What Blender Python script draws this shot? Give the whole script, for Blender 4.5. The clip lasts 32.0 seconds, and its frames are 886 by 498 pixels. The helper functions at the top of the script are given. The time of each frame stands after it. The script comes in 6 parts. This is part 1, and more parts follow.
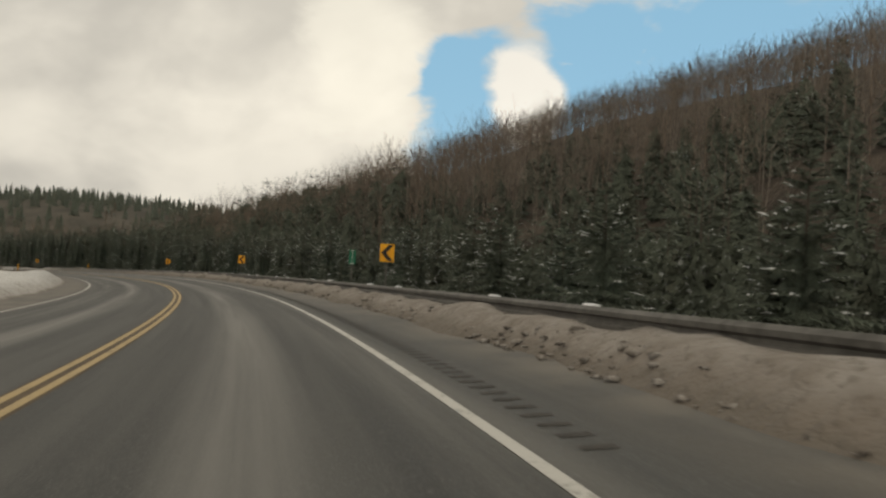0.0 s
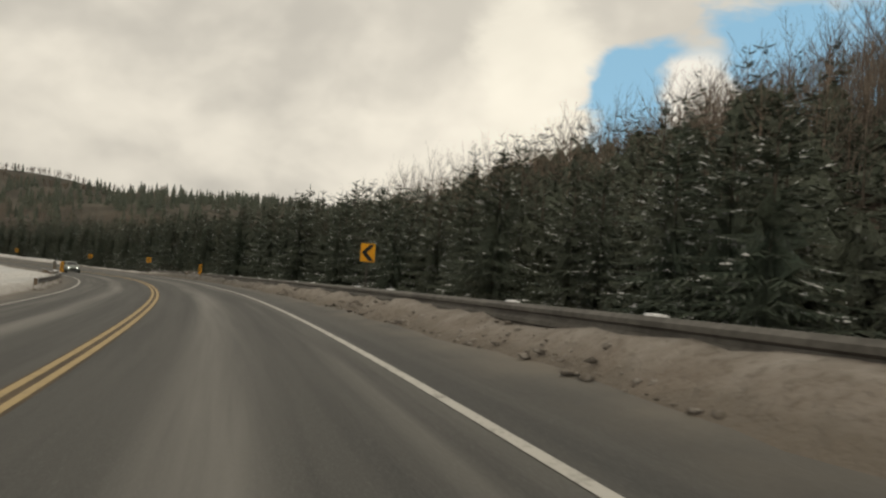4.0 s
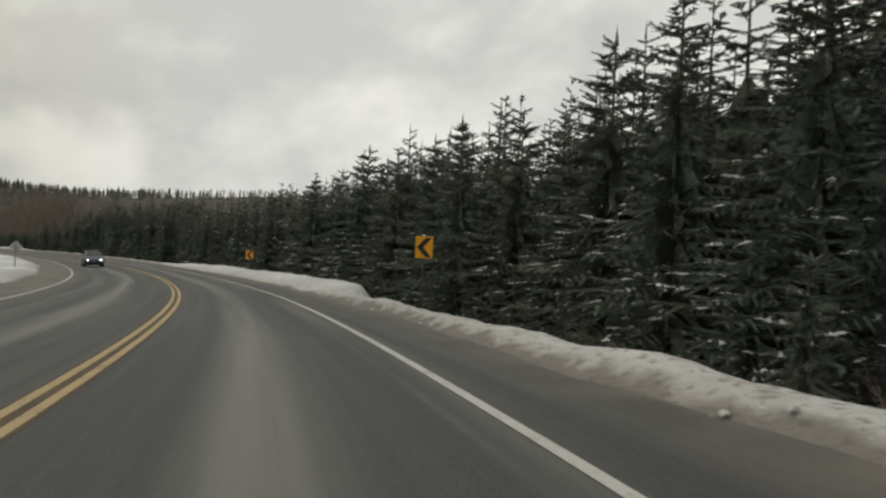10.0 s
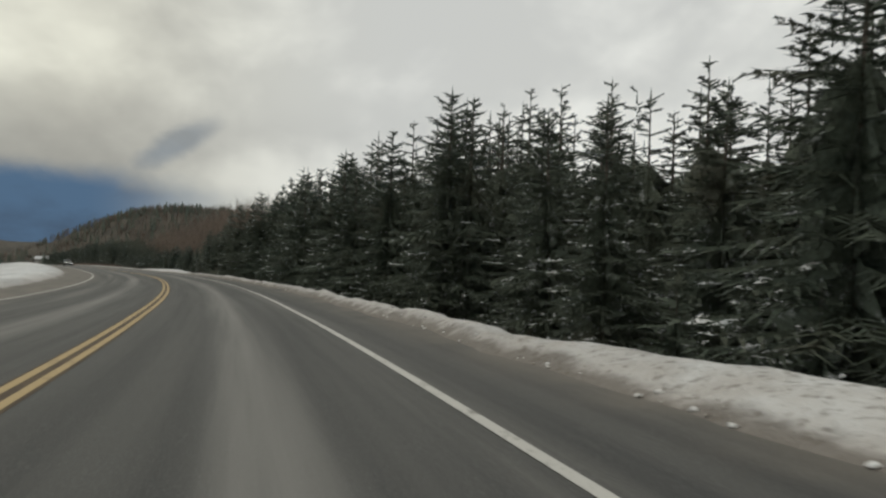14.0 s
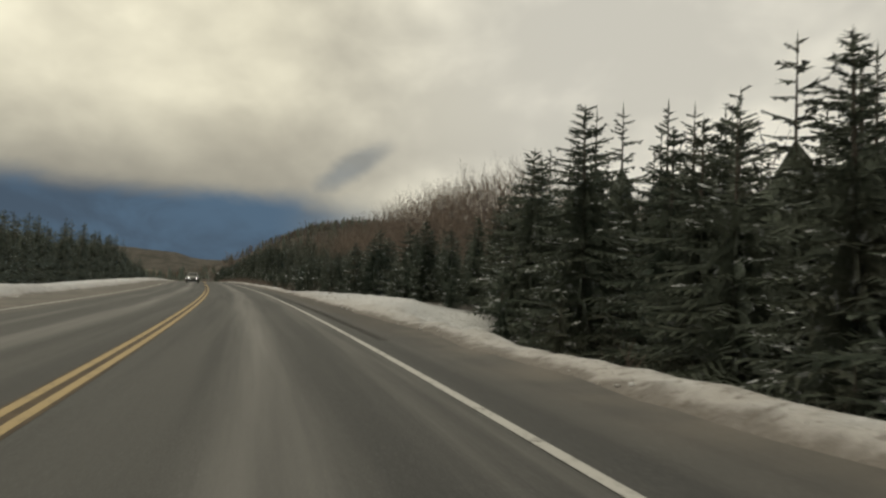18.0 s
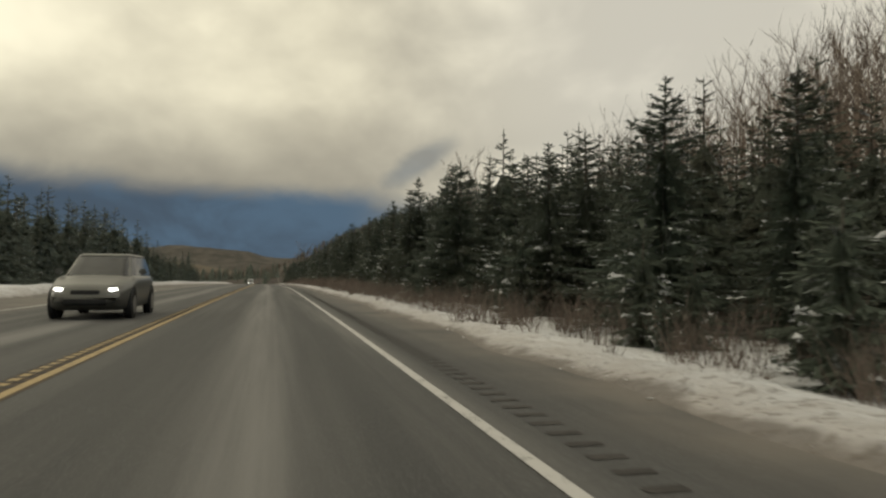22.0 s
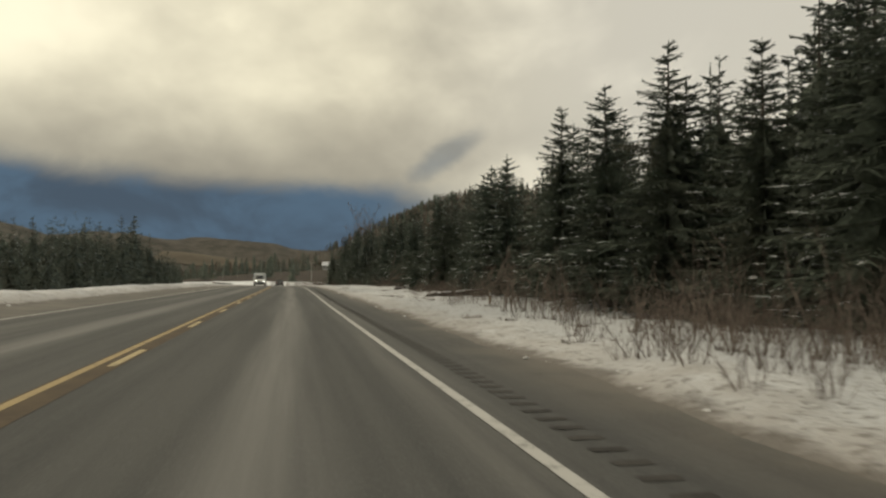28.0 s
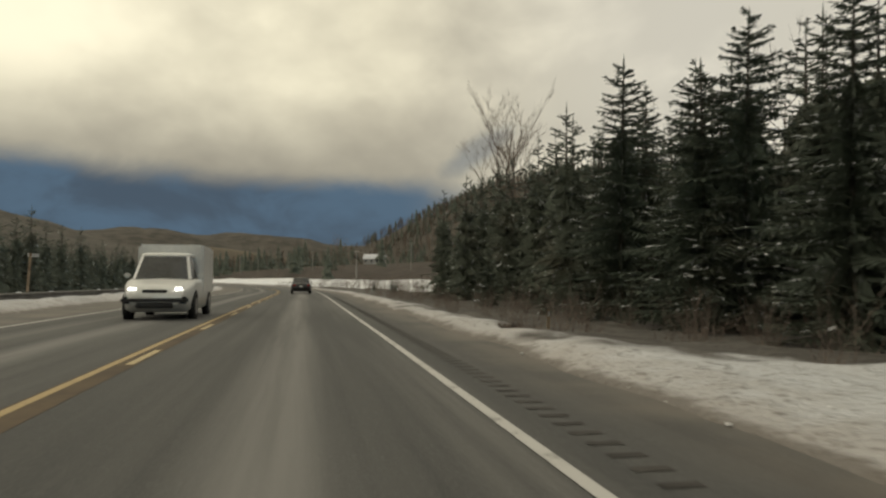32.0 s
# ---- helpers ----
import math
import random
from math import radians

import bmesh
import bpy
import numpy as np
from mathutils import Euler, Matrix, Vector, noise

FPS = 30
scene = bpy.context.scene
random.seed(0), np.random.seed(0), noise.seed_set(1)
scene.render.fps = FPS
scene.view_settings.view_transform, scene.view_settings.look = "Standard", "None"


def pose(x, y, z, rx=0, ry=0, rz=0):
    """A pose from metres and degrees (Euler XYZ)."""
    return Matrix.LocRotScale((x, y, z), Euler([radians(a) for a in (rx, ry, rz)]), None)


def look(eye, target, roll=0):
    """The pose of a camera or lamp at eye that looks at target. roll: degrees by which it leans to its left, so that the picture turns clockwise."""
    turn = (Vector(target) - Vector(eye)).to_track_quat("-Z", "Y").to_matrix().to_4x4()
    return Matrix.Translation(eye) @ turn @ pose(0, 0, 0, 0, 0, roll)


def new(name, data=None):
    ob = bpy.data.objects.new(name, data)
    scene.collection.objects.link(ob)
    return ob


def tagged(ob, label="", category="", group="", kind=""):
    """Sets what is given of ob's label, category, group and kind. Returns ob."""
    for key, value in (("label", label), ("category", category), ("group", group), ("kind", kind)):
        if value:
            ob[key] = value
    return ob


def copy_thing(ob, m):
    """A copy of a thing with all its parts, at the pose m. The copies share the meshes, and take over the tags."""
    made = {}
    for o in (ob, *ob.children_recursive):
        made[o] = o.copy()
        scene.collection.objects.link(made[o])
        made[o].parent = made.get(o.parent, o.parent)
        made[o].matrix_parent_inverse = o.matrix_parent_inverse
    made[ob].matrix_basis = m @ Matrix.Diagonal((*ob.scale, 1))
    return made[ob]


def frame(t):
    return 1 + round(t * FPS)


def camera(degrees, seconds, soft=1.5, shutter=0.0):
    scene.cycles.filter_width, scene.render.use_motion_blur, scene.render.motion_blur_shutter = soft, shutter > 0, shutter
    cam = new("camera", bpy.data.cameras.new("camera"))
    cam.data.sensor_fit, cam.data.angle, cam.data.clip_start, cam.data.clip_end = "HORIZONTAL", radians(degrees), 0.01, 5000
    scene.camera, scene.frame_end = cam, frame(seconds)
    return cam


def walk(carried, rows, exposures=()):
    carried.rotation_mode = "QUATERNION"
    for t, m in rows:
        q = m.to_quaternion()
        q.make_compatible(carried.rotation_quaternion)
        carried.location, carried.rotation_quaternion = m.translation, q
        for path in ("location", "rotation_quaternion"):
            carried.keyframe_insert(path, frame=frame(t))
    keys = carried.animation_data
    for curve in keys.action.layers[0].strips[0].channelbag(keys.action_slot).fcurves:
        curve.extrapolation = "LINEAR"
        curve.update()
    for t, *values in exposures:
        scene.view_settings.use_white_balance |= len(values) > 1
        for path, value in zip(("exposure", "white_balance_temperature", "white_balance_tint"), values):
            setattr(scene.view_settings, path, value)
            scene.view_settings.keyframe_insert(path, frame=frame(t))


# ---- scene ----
cam = camera(62.25, 32.0, soft=2.4, shutter=0.07)
walk(cam, [
    (0.0, pose(0.00, 0.00, 1.085, 90.00, -3.41, -81.43)),
    (0.5, pose(9.63, 4.08, 0.596, 90.01, -3.61, -80.29)),
    (1.0, pose(19.09, 8.49, 0.110, 90.18, -3.93, -78.68)),
    (1.5, pose(28.37, 13.22, -0.374, 90.25, -4.14, -77.13)),
    (2.0, pose(37.46, 18.25, -0.857, 90.29, -4.33, -75.53)),
    (2.5, pose(46.37, 23.55, -1.334, 90.30, -4.33, -73.96)),
    (3.0, pose(55.09, 29.12, -1.807, 90.39, -4.52, -72.36)),
    (3.5, pose(63.62, 34.94, -2.286, 90.28, -4.47, -70.39)),
    (4.0, pose(71.97, 40.98, -2.774, 90.22, -4.55, -68.55)),
    (4.5, pose(80.12, 47.25, -3.270, 90.16, -4.56, -66.72)),
    (5.0, pose(88.09, 53.72, -3.770, 90.09, -4.58, -64.83)),
    (5.5, pose(95.86, 60.41, -4.277, 90.04, -4.65, -62.81)),
    (6.0, pose(103.43, 67.30, -4.788, 90.09, -4.56, -60.55)),
    (6.5, pose(110.76, 74.42, -5.293, 90.05, -4.29, -58.64)),
    (7.0, pose(117.83, 81.77, -5.783, 90.02, -4.11, -56.75)),
    (7.5, pose(124.64, 89.35, -6.278, 89.93, -3.88, -54.73)),
    (8.0, pose(131.17, 97.15, -6.782, 89.85, -3.51, -52.70)),
    (8.5, pose(137.46, 105.16, -7.285, 89.67, -3.02, -50.77)),
    (9.0, pose(143.54, 113.39, -7.779, 89.69, -2.70, -48.69)),
    (9.5, pose(149.41, 121.84, -8.247, 89.79, -2.58, -46.84)),
    (10.0, pose(155.02, 130.52, -8.677, 90.07, -2.67, -45.12)),
    (10.5, pose(160.33, 139.45, -9.070, 90.21, -2.23, -43.45)),
    (11.0, pose(165.28, 148.64, -9.426, 90.34, -1.94, -41.55)),
    (11.5, pose(169.85, 158.08, -9.744, 90.44, -2.15, -39.65)),
    (12.0, pose(174.02, 167.76, -10.026, 90.71, -2.25, -37.70)),
    (12.5, pose(177.84, 177.67, -10.276, 90.87, -1.98, -35.94)),
    (13.0, pose(181.38, 187.81, -10.501, 90.94, -1.93, -34.13)),
    (13.5, pose(184.63, 198.18, -10.702, 91.30, -2.30, -32.22)),
    (14.0, pose(187.61, 208.75, -10.875, 91.31, -2.04, -29.91)),
    (14.5, pose(190.33, 219.52, -11.031, 91.39, -1.71, -27.29)),
    (15.0, pose(192.77, 230.47, -11.180, 91.56, -1.77, -25.40)),
    (15.5, pose(194.94, 241.60, -11.319, 91.69, -1.95, -23.66)),
    (16.0, pose(196.81, 252.91, -11.451, 91.78, -2.03, -22.11)),
    (16.5, pose(198.41, 264.36, -11.578, 91.86, -2.02, -20.70)),
    (17.0, pose(199.73, 275.89, -11.707, 91.95, -1.97, -19.40)),
    (17.5, pose(200.78, 287.52, -11.838, 92.03, -1.92, -18.17)),
    (18.0, pose(201.58, 299.23, -11.971, 92.16, -1.99, -16.97)),
    (18.5, pose(202.18, 311.00, -12.102, 92.10, -1.78, -15.94)),
    (19.0, pose(202.60, 322.85, -12.229, 92.12, -1.75, -15.08)),
    (19.5, pose(202.88, 334.76, -12.351, 92.04, -1.46, -14.17)),
    (20.0, pose(203.02, 346.73, -12.468, 91.95, -1.10, -13.29)),
    (20.5, pose(203.03, 358.76, -12.582, 91.82, -0.97, -12.54)),
    (21.0, pose(202.92, 370.84, -12.694, 91.66, -0.76, -12.09)),
    (21.5, pose(202.72, 382.97, -12.804, 91.72, -0.70, -11.92)),
    (22.0, pose(202.47, 395.15, -12.912, 91.58, -0.70, -11.66)),
    (22.5, pose(202.19, 407.38, -13.025, 91.58, -0.67, -11.51)),
    (23.0, pose(201.87, 419.66, -13.150, 91.49, -0.55, -11.26)),
    (23.5, pose(201.54, 431.99, -13.289, 91.47, -0.32, -10.96)),
    (24.0, pose(201.19, 444.37, -13.440, 91.38, -0.11, -10.72)),
    (24.5, pose(200.82, 456.80, -13.608, 91.34, -0.21, -10.66)),
    (25.0, pose(200.42, 469.27, -13.793, 91.28, -0.48, -10.57)),
    (25.5, pose(199.99, 481.80, -13.998, 91.26, -0.44, -10.42)),
    (26.0, pose(199.54, 494.36, -14.222, 91.22, -0.43, -10.32)),
    (26.5, pose(199.07, 506.97, -14.460, 91.18, -0.43, -10.22)),
    (27.0, pose(198.58, 519.63, -14.709, 91.14, -0.45, -10.08)),
    (27.5, pose(198.10, 532.34, -14.970, 91.10, -0.48, -9.89)),
    (28.0, pose(197.62, 545.09, -15.241, 91.01, -0.54, -9.59)),
    (28.5, pose(197.16, 557.87, -15.517, 90.86, -0.33, -9.45)),
    (29.0, pose(196.72, 570.69, -15.794, 90.78, -0.16, -9.27)),
    (29.5, pose(196.31, 583.53, -16.071, 90.72, -0.11, -8.71)),
    (30.0, pose(195.90, 596.40, -16.348, 90.70, -0.23, -8.23)),
    (30.5, pose(195.44, 609.29, -16.641, 90.69, -0.39, -7.88)),
    (31.0, pose(194.87, 622.21, -16.969, 90.67, -0.56, -7.65)),
    (31.5, pose(194.19, 635.15, -17.330, 90.62, -0.53, -7.29)),
    (32.0, pose(193.38, 648.10, -17.726, 90.68, -0.41, -7.07))],
     exposures=((0.0, -0.2, 6400.0, 11.0), (3.0, -0.2, 6500.0, 11.0), (6.0, -0.15, 6250.0, 11.0), (9.0, -0.1, 5950.0, 10.0), (13.0, -0.08, 5700.0, 9.0), (15.5, -0.1, 5950.0, 9.0), (19.0, -0.14, 6400.0, 8.0), (32.0, -0.1, 6500.0, 8.0)))

# the road's line: distance along it, heading (left positive, degrees)
ROAD_S = [0.0, 20.9, 41.7, 62.4, 83.0, 103.6, 124.1, 144.5, 164.9, 185.3, 205.9, 226.7, 247.8, 269.1, 291.0, 313.3, 336.1, 359.3, 382.7, 406.3, 430.2, 454.3, 478.6, 503.2, 527.9, 552.8, 577.9, 603.2, 628.7, 654.3, 680.0, 705.8, 731.8]
ROAD_HEADING = [-68.06, -63.95, -60.13, -56.53, -53.27, -50.13, -46.81, -42.95, -38.91, -35.69, -31.95, -27.09, -22.05, -18.26, -14.93, -11.80, -8.64, -5.81, -3.31, -1.64, -0.36, 0.84, 1.27, 1.52, 1.65, 1.88, 2.12, 2.22, 2.14, 1.85, 1.82, 2.74, 3.88]
# grade and banking (degrees; banking positive where the left edge is lower)
GRADE_S = [0.0, 41.7, 60.0, 83.0, 124.1, 140.0, 164.9, 185.0, 205.9, 247.8, 291.0, 336.1, 382.7, 430.2, 478.6, 527.9, 577.9, 628.7, 680.0, 731.8]
GRADE = [-2.68, -2.65, -2.61, -2.74, -2.88, -2.73, -2.86, -2.73, -2.27, -1.42, -0.83, -0.63, -0.65, -0.55, -0.5, -0.73, -1.06, -1.24, -1.23, -1.82]
BANK_S = [0.0, 83.0, 164.9, 247.8, 336.1, 430.2, 527.9, 628.7, 731.8]
BANK = [3.66, 4.69, 3.31, 1.47, 1.81, 0.45, -0.09, -0.02, 0.01]
# distance of the driven line from the centre line
LANE_S = [0.0, 125.0, 187.0, 269.0, 372.0, 407.0, 503.0, 628.0, 732.0]
LANE_OFFSET = [2.08, 2.03, 1.85, 1.85, 1.90, 2.08, 2.28, 2.18, 2.20]

# ---- world and sun ----
world = bpy.data.worlds.new("sky")
scene.world = world
world.use_nodes = True


class Graph:
    """Short writing for shader nodes."""

    def __init__(self, tree):
        self.t = tree
        self.t.nodes.clear()

    def add(self, kind, **props):
        n = self.t.nodes.new(kind)
        for k, v in props.items():
            if k in n.inputs:
                n.inputs[k].default_value = v
        return n

    def link(self, a, b):
        self.t.links.new(a, b)

    def put(self, v, sock):
        if isinstance(v, (int, float)):
            sock.default_value = v
        elif isinstance(v, (tuple, list)):
            sock.default_value = (*v, 1.0) if len(v) == 3 and sock.type == "RGBA" else v
        else:
            self.t.links.new(v, sock)

    def math(self, op, a, b=0.0, c=0.0):
        n = self.t.nodes.new("ShaderNodeMath")
        n.operation = op
        for i, v in enumerate((a, b, c)):
            self.put(v, n.inputs[i])
        return n.outputs[0]

    def ramp(self, v, lo, hi, a=0.0, b=1.0):
        n = self.t.nodes.new("ShaderNodeMapRange")
        n.interpolation_type = "SMOOTHSTEP"
        self.put(v, n.inputs["Value"])
        for k, q in (("From Min", lo), ("From Max", hi), ("To Min", a), ("To Max", b)):
            self.put(q, n.inputs[k])
        return n.outputs[0]

    def mix(self, f, a, b, mode="MIX"):
        n = self.t.nodes.new("ShaderNodeMix")
        n.data_type, n.blend_type = "RGBA", mode
        self.put(f, n.inputs[0])
        self.put(a, n.inputs[6])
        self.put(b, n.inputs[7])
        return n.outputs[2]

    def noise(self, vec, scale, detail=3.0, rough=0.5, distort=0.0):
        n = self.t.nodes.new("ShaderNodeTexNoise")
        if vec is not None:
            self.t.links.new(vec, n.inputs["Vector"])
        n.inputs["Scale"].default_value, n.inputs["Detail"].default_value = scale, detail
        n.inputs["Roughness"].default_value, n.inputs["Distortion"].default_value = rough, distort
        return n.outputs["Fac"]

    def xyz(self, x, y, z):
        n = self.t.nodes.new("ShaderNodeCombineXYZ")
        for i, v in enumerate((x, y, z)):
            self.put(v, n.inputs[i])
        return n.outputs[0]

    def split(self, v):
        n = self.t.nodes.new("ShaderNodeSeparateXYZ")
        self.put(v, n.inputs[0])
        return n.outputs


SUN_EL, SUN_AZ = 24.0, 75.0      # degrees; azimuth to the left of the last straight


def build_sky():
    g = Graph(world.node_tree)
    co = g.add("ShaderNodeTexCoord").outputs["Generated"]
    x, y, z = g.split(co)
    sky = g.add("ShaderNodeTexSky")
    sky.sky_type, sky.sun_disc = "NISHITA", False
    sky.sun_elevation, sky.sun_rotation = radians(SUN_EL), radians(-SUN_AZ)
    clear = g.mix(1.0, sky.outputs[0], (0.085, 0.085, 0.085), "MULTIPLY")
    az = g.math("ARCTAN2", g.math("MULTIPLY", x, -1.0), y)      # radians, left positive
    el = g.math("ADD", g.math("ARCSINE", z), g.ramp(az, -1.25, -0.7, 0.0, 0.0358))      # the deck sinks towards the far valley
    n1 = g.noise(g.xyz(g.math("MULTIPLY", az, 2.6), g.math("MULTIPLY", el, 5.0), 2.3), 1.0, 5.0, 0.5, 0.5)
    n2 = g.noise(g.xyz(g.math("MULTIPLY", az, 7.0), g.math("MULTIPLY", el, 13.0), 5.4), 1.0, 5.0, 0.55, 0.3)
    n3 = g.noise(g.xyz(g.math("MULTIPLY", az, 3.3), g.math("MULTIPLY", el, 4.6), 7.1), 1.0, 4.0, 0.5, 0.25)
    n4 = g.noise(g.xyz(g.math("MULTIPLY", az, 9.0), g.math("MULTIPLY", el, 12.0), 3.2), 1.0, 4.0, 0.5, 0.2)
    tone = g.math("ADD", g.math("MULTIPLY", n3, 0.72), g.math("MULTIPLY", n4, 0.28))
    lum = g.ramp(tone, 0.36, 0.66)
    # the deck is thinner and brighter over the left of the last straight and over the first bend
    thin = g.math("MULTIPLY", g.ramp(az, -0.14, 0.12), g.ramp(el, 0.16, 0.30))
    bend = g.math("MULTIPLY", g.ramp(az, -0.80, -1.15), g.ramp(el, 0.02, 0.20))
    over = g.math("MULTIPLY_ADD", thin, 0.32, g.math("MULTIPLY", bend, 0.22))
    middle = g.math("MULTIPLY", g.math("MULTIPLY", g.ramp(az, -1.05, -0.75), g.ramp(az, -0.08, -0.32)), g.ramp(el, 0.08, 0.28))
    over = g.math("MULTIPLY_ADD", middle, 0.15, over)
    lum = g.math("ADD", g.math("MULTIPLY_ADD", lum, 0.42, 0.22), over)
    cloud = g.mix(g.math("MINIMUM", lum, 1.0), (0.33, 0.315, 0.285), (1.24, 1.15, 0.95))
    warm = g.math("MULTIPLY", g.ramp(az, -0.5, 0.0), 1.0)
    cloud = g.mix(g.math("MULTIPLY", warm, 0.8), cloud, g.mix(g.math("MINIMUM", lum, 1.0), (0.33, 0.29, 0.225), (1.18, 1.08, 0.79)))
    # a bright swelling head of cloud beside the clear gap, and a small one within it
    def head(a0, e0, ra, re, lo, hi):
        da, de = g.math("MULTIPLY", g.math("SUBTRACT", az, a0), 1.0 / ra), g.math("MULTIPLY", g.math("SUBTRACT", el, e0), 1.0 / re)
        r = g.math("SQRT", g.math("ADD", g.math("MULTIPLY", da, da), g.math("MULTIPLY", de, de)))
        return g.ramp(g.math("MULTIPLY_ADD", g.math("SUBTRACT", n2, 0.5), 1.5, r), hi, lo)
    big, small = head(-1.30, 0.25, 0.10, 0.15, 0.45, 1.15), head(-1.520, 0.205, 0.050, 0.085, 0.70, 1.10)
    cloud = g.mix(g.math("MULTIPLY", big, 0.55), cloud, (1.22, 1.14, 0.93))
    cloud = g.mix(g.math("MULTIPLY", small, 0.8), cloud, (1.12, 1.06, 0.92))
    # clear gaps above the wooded hill at the first bend
    edge = g.math("MULTIPLY_ADD", g.math("SUBTRACT", n1, 0.5), 0.9, g.math("MULTIPLY", g.math("SUBTRACT", n2, 0.5), 0.5))
    gap_az = g.ramp(g.math("MULTIPLY_ADD", edge, 0.30, az), -1.365, -1.395)
    gap_el = g.ramp(g.math("MULTIPLY_ADD", edge, 0.4, el), 0.36, 0.30)
    gap = g.math("MULTIPLY", g.math("MULTIPLY", gap_az, gap_el), g.ramp(n2, 0.74, 0.62))
    gap = g.math("MULTIPLY", gap, g.math("SUBTRACT", 1.0, small))
    blue_sky = g.mix(0.72, clear, (0.38, 0.70, 0.90))
    out = g.mix(gap, cloud, blue_sky)
    # dark rain-blue band below the deck over the far valley, with a torn tongue at its end
    wob = g.math("MULTIPLY", g.math("SUBTRACT", n2, 0.5), 0.05)
    top = g.math("ADD", g.math("MULTIPLY_ADD", az, 0.05, 0.130), wob)
    band = g.math("MULTIPLY", g.ramp(g.math("SUBTRACT", el, top), 0.026, -0.018), g.ramp(az, -0.30, -0.06))
    ua, ue = g.math("ADD", az, 0.164), g.math("SUBTRACT", el, 0.176)
    u1 = g.math("ADD", g.math("MULTIPLY", ua, 0.826 / 0.065), g.math("MULTIPLY", ue, -0.563 / 0.065))
    v1 = g.math("ADD", g.math("MULTIPLY", ua, 0.563 / 0.019), g.math("MULTIPLY", ue, 0.826 / 0.019))
    rr = g.math("SQRT", g.math("ADD", g.math("MULTIPLY", u1, u1), g.math("MULTIPLY", v1, v1)))
    tongue = g.math("MULTIPLY", g.ramp(g.math("MULTIPLY_ADD", g.math("SUBTRACT", n2, 0.5), 2.0, rr), 1.3, 0.4), 0.45)
    band = g.math("MAXIMUM", band, tongue)
    blue = g.mix(g.ramp(n2, 0.38, 0.62), (0.075, 0.106, 0.145), (0.098, 0.152, 0.215))
    shade = g.ramp(g.math("SUBTRACT", el, top), 0.13, 0.0)
    out = g.mix(g.math("MULTIPLY", g.math("MULTIPLY", shade, g.ramp(az, -0.45, 0.05)), 0.55), out, (0.20, 0.185, 0.16))
    out = g.mix(band, out, blue)
    bg = g.add("ShaderNodeBackground", Strength=1.0)
    g.link(out, bg.inputs[0])
    w = g.add("ShaderNodeOutputWorld")
    g.link(bg.outputs[0], w.inputs[0])


build_sky()
lamp = bpy.data.lights.new("sun", "SUN")
lamp.energy, lamp.angle, lamp.color = 0.55, radians(18), (1.0, 0.93, 0.82)
sun = new("sun", lamp)
sun.matrix_world = look((0, 0, 50), (math.sin(radians(SUN_AZ)) * math.cos(radians(SUN_EL)) * 10,
                                    -math.cos(radians(SUN_AZ)) * math.cos(radians(SUN_EL)) * 10, 50 - math.sin(radians(SUN_EL)) * 10))

# ---- materials ----


def needle_gaps(g, p):
    """Share of a bough's face that is needles: sprays with gaps between them."""
    n = g.math("ADD", g.math("MULTIPLY", g.noise(p, 17.0, 1.0, 0.5), 0.55), g.math("MULTIPLY", g.noise(p, 48.0, 1.0, 0.5), 0.45))
    return g.ramp(n, 0.42, 0.45)


def principled(name, build, rough=0.9, metal=0.0, bump=0.0, spec=0.3, cut=None):
    """build(g, obj, uv) gives (colour, height or None)."""
    m = bpy.data.materials.new(name)
    m.use_nodes = True
    g = Graph(m.node_tree)
    tc = g.add("ShaderNodeTexCoord")
    geo = g.add("ShaderNodeNewGeometry")
    col, h = build(g, geo.outputs["Position"], tc.outputs["UV"])
    b = g.add("ShaderNodeBsdfPrincipled")
    g.put(col, b.inputs["Base Color"])
    g.put(rough, b.inputs["Roughness"])
    g.put(metal, b.inputs["Metallic"])
    g.put(spec, b.inputs["Specular IOR Level"])
    if cut is not None:
        g.put(cut(g, geo.outputs["Position"]), b.inputs["Alpha"])
    if h is not None and bump:
        bm_ = g.add("ShaderNodeBump", Distance=bump, Strength=0.8)
        g.link(h, bm_.inputs["Height"])
        g.link(bm_.outputs[0], b.inputs["Normal"])
    o = g.add("ShaderNodeOutputMaterial")
    g.link(b.outputs[0], o.inputs[0])
    return m


def rnd(g):
    return g.add("ShaderNodeObjectInfo").outputs["Random"]


def island(g):
    return g.add("ShaderNodeNewGeometry").outputs["Random Per Island"]


def two_tone(a, b, s1, s2, lo=0.35, hi=0.65):
    def build(g, p, uv):
        n1, n2 = g.noise(p, s1, 3.0), g.noise(p, s2, 2.0)
        t = g.math("ADD", g.math("MULTIPLY", n1, 0.6), g.math("MULTIPLY", n2, 0.4))
        return g.mix(g.ramp(t, lo, hi), a, b), t
    return build


def m_snow(g, p, uv):
    n1, n2, n3 = g.noise(p, 0.25, 3.0), g.noise(p, 2.2, 4.0, 0.6), g.noise(p, 14.0, 2.0)
    c = g.mix(g.ramp(n1, 0.3, 0.7), (0.62, 0.64, 0.68), (0.80, 0.80, 0.80))
    c = g.mix(g.math("MULTIPLY", g.ramp(n2, 0.56, 0.72), 0.45), c, (0.36, 0.31, 0.25))
    h = g.math("ADD", g.math("MULTIPLY", n2, 0.8), g.math("MULTIPLY", n3, 0.15))
    return c, h


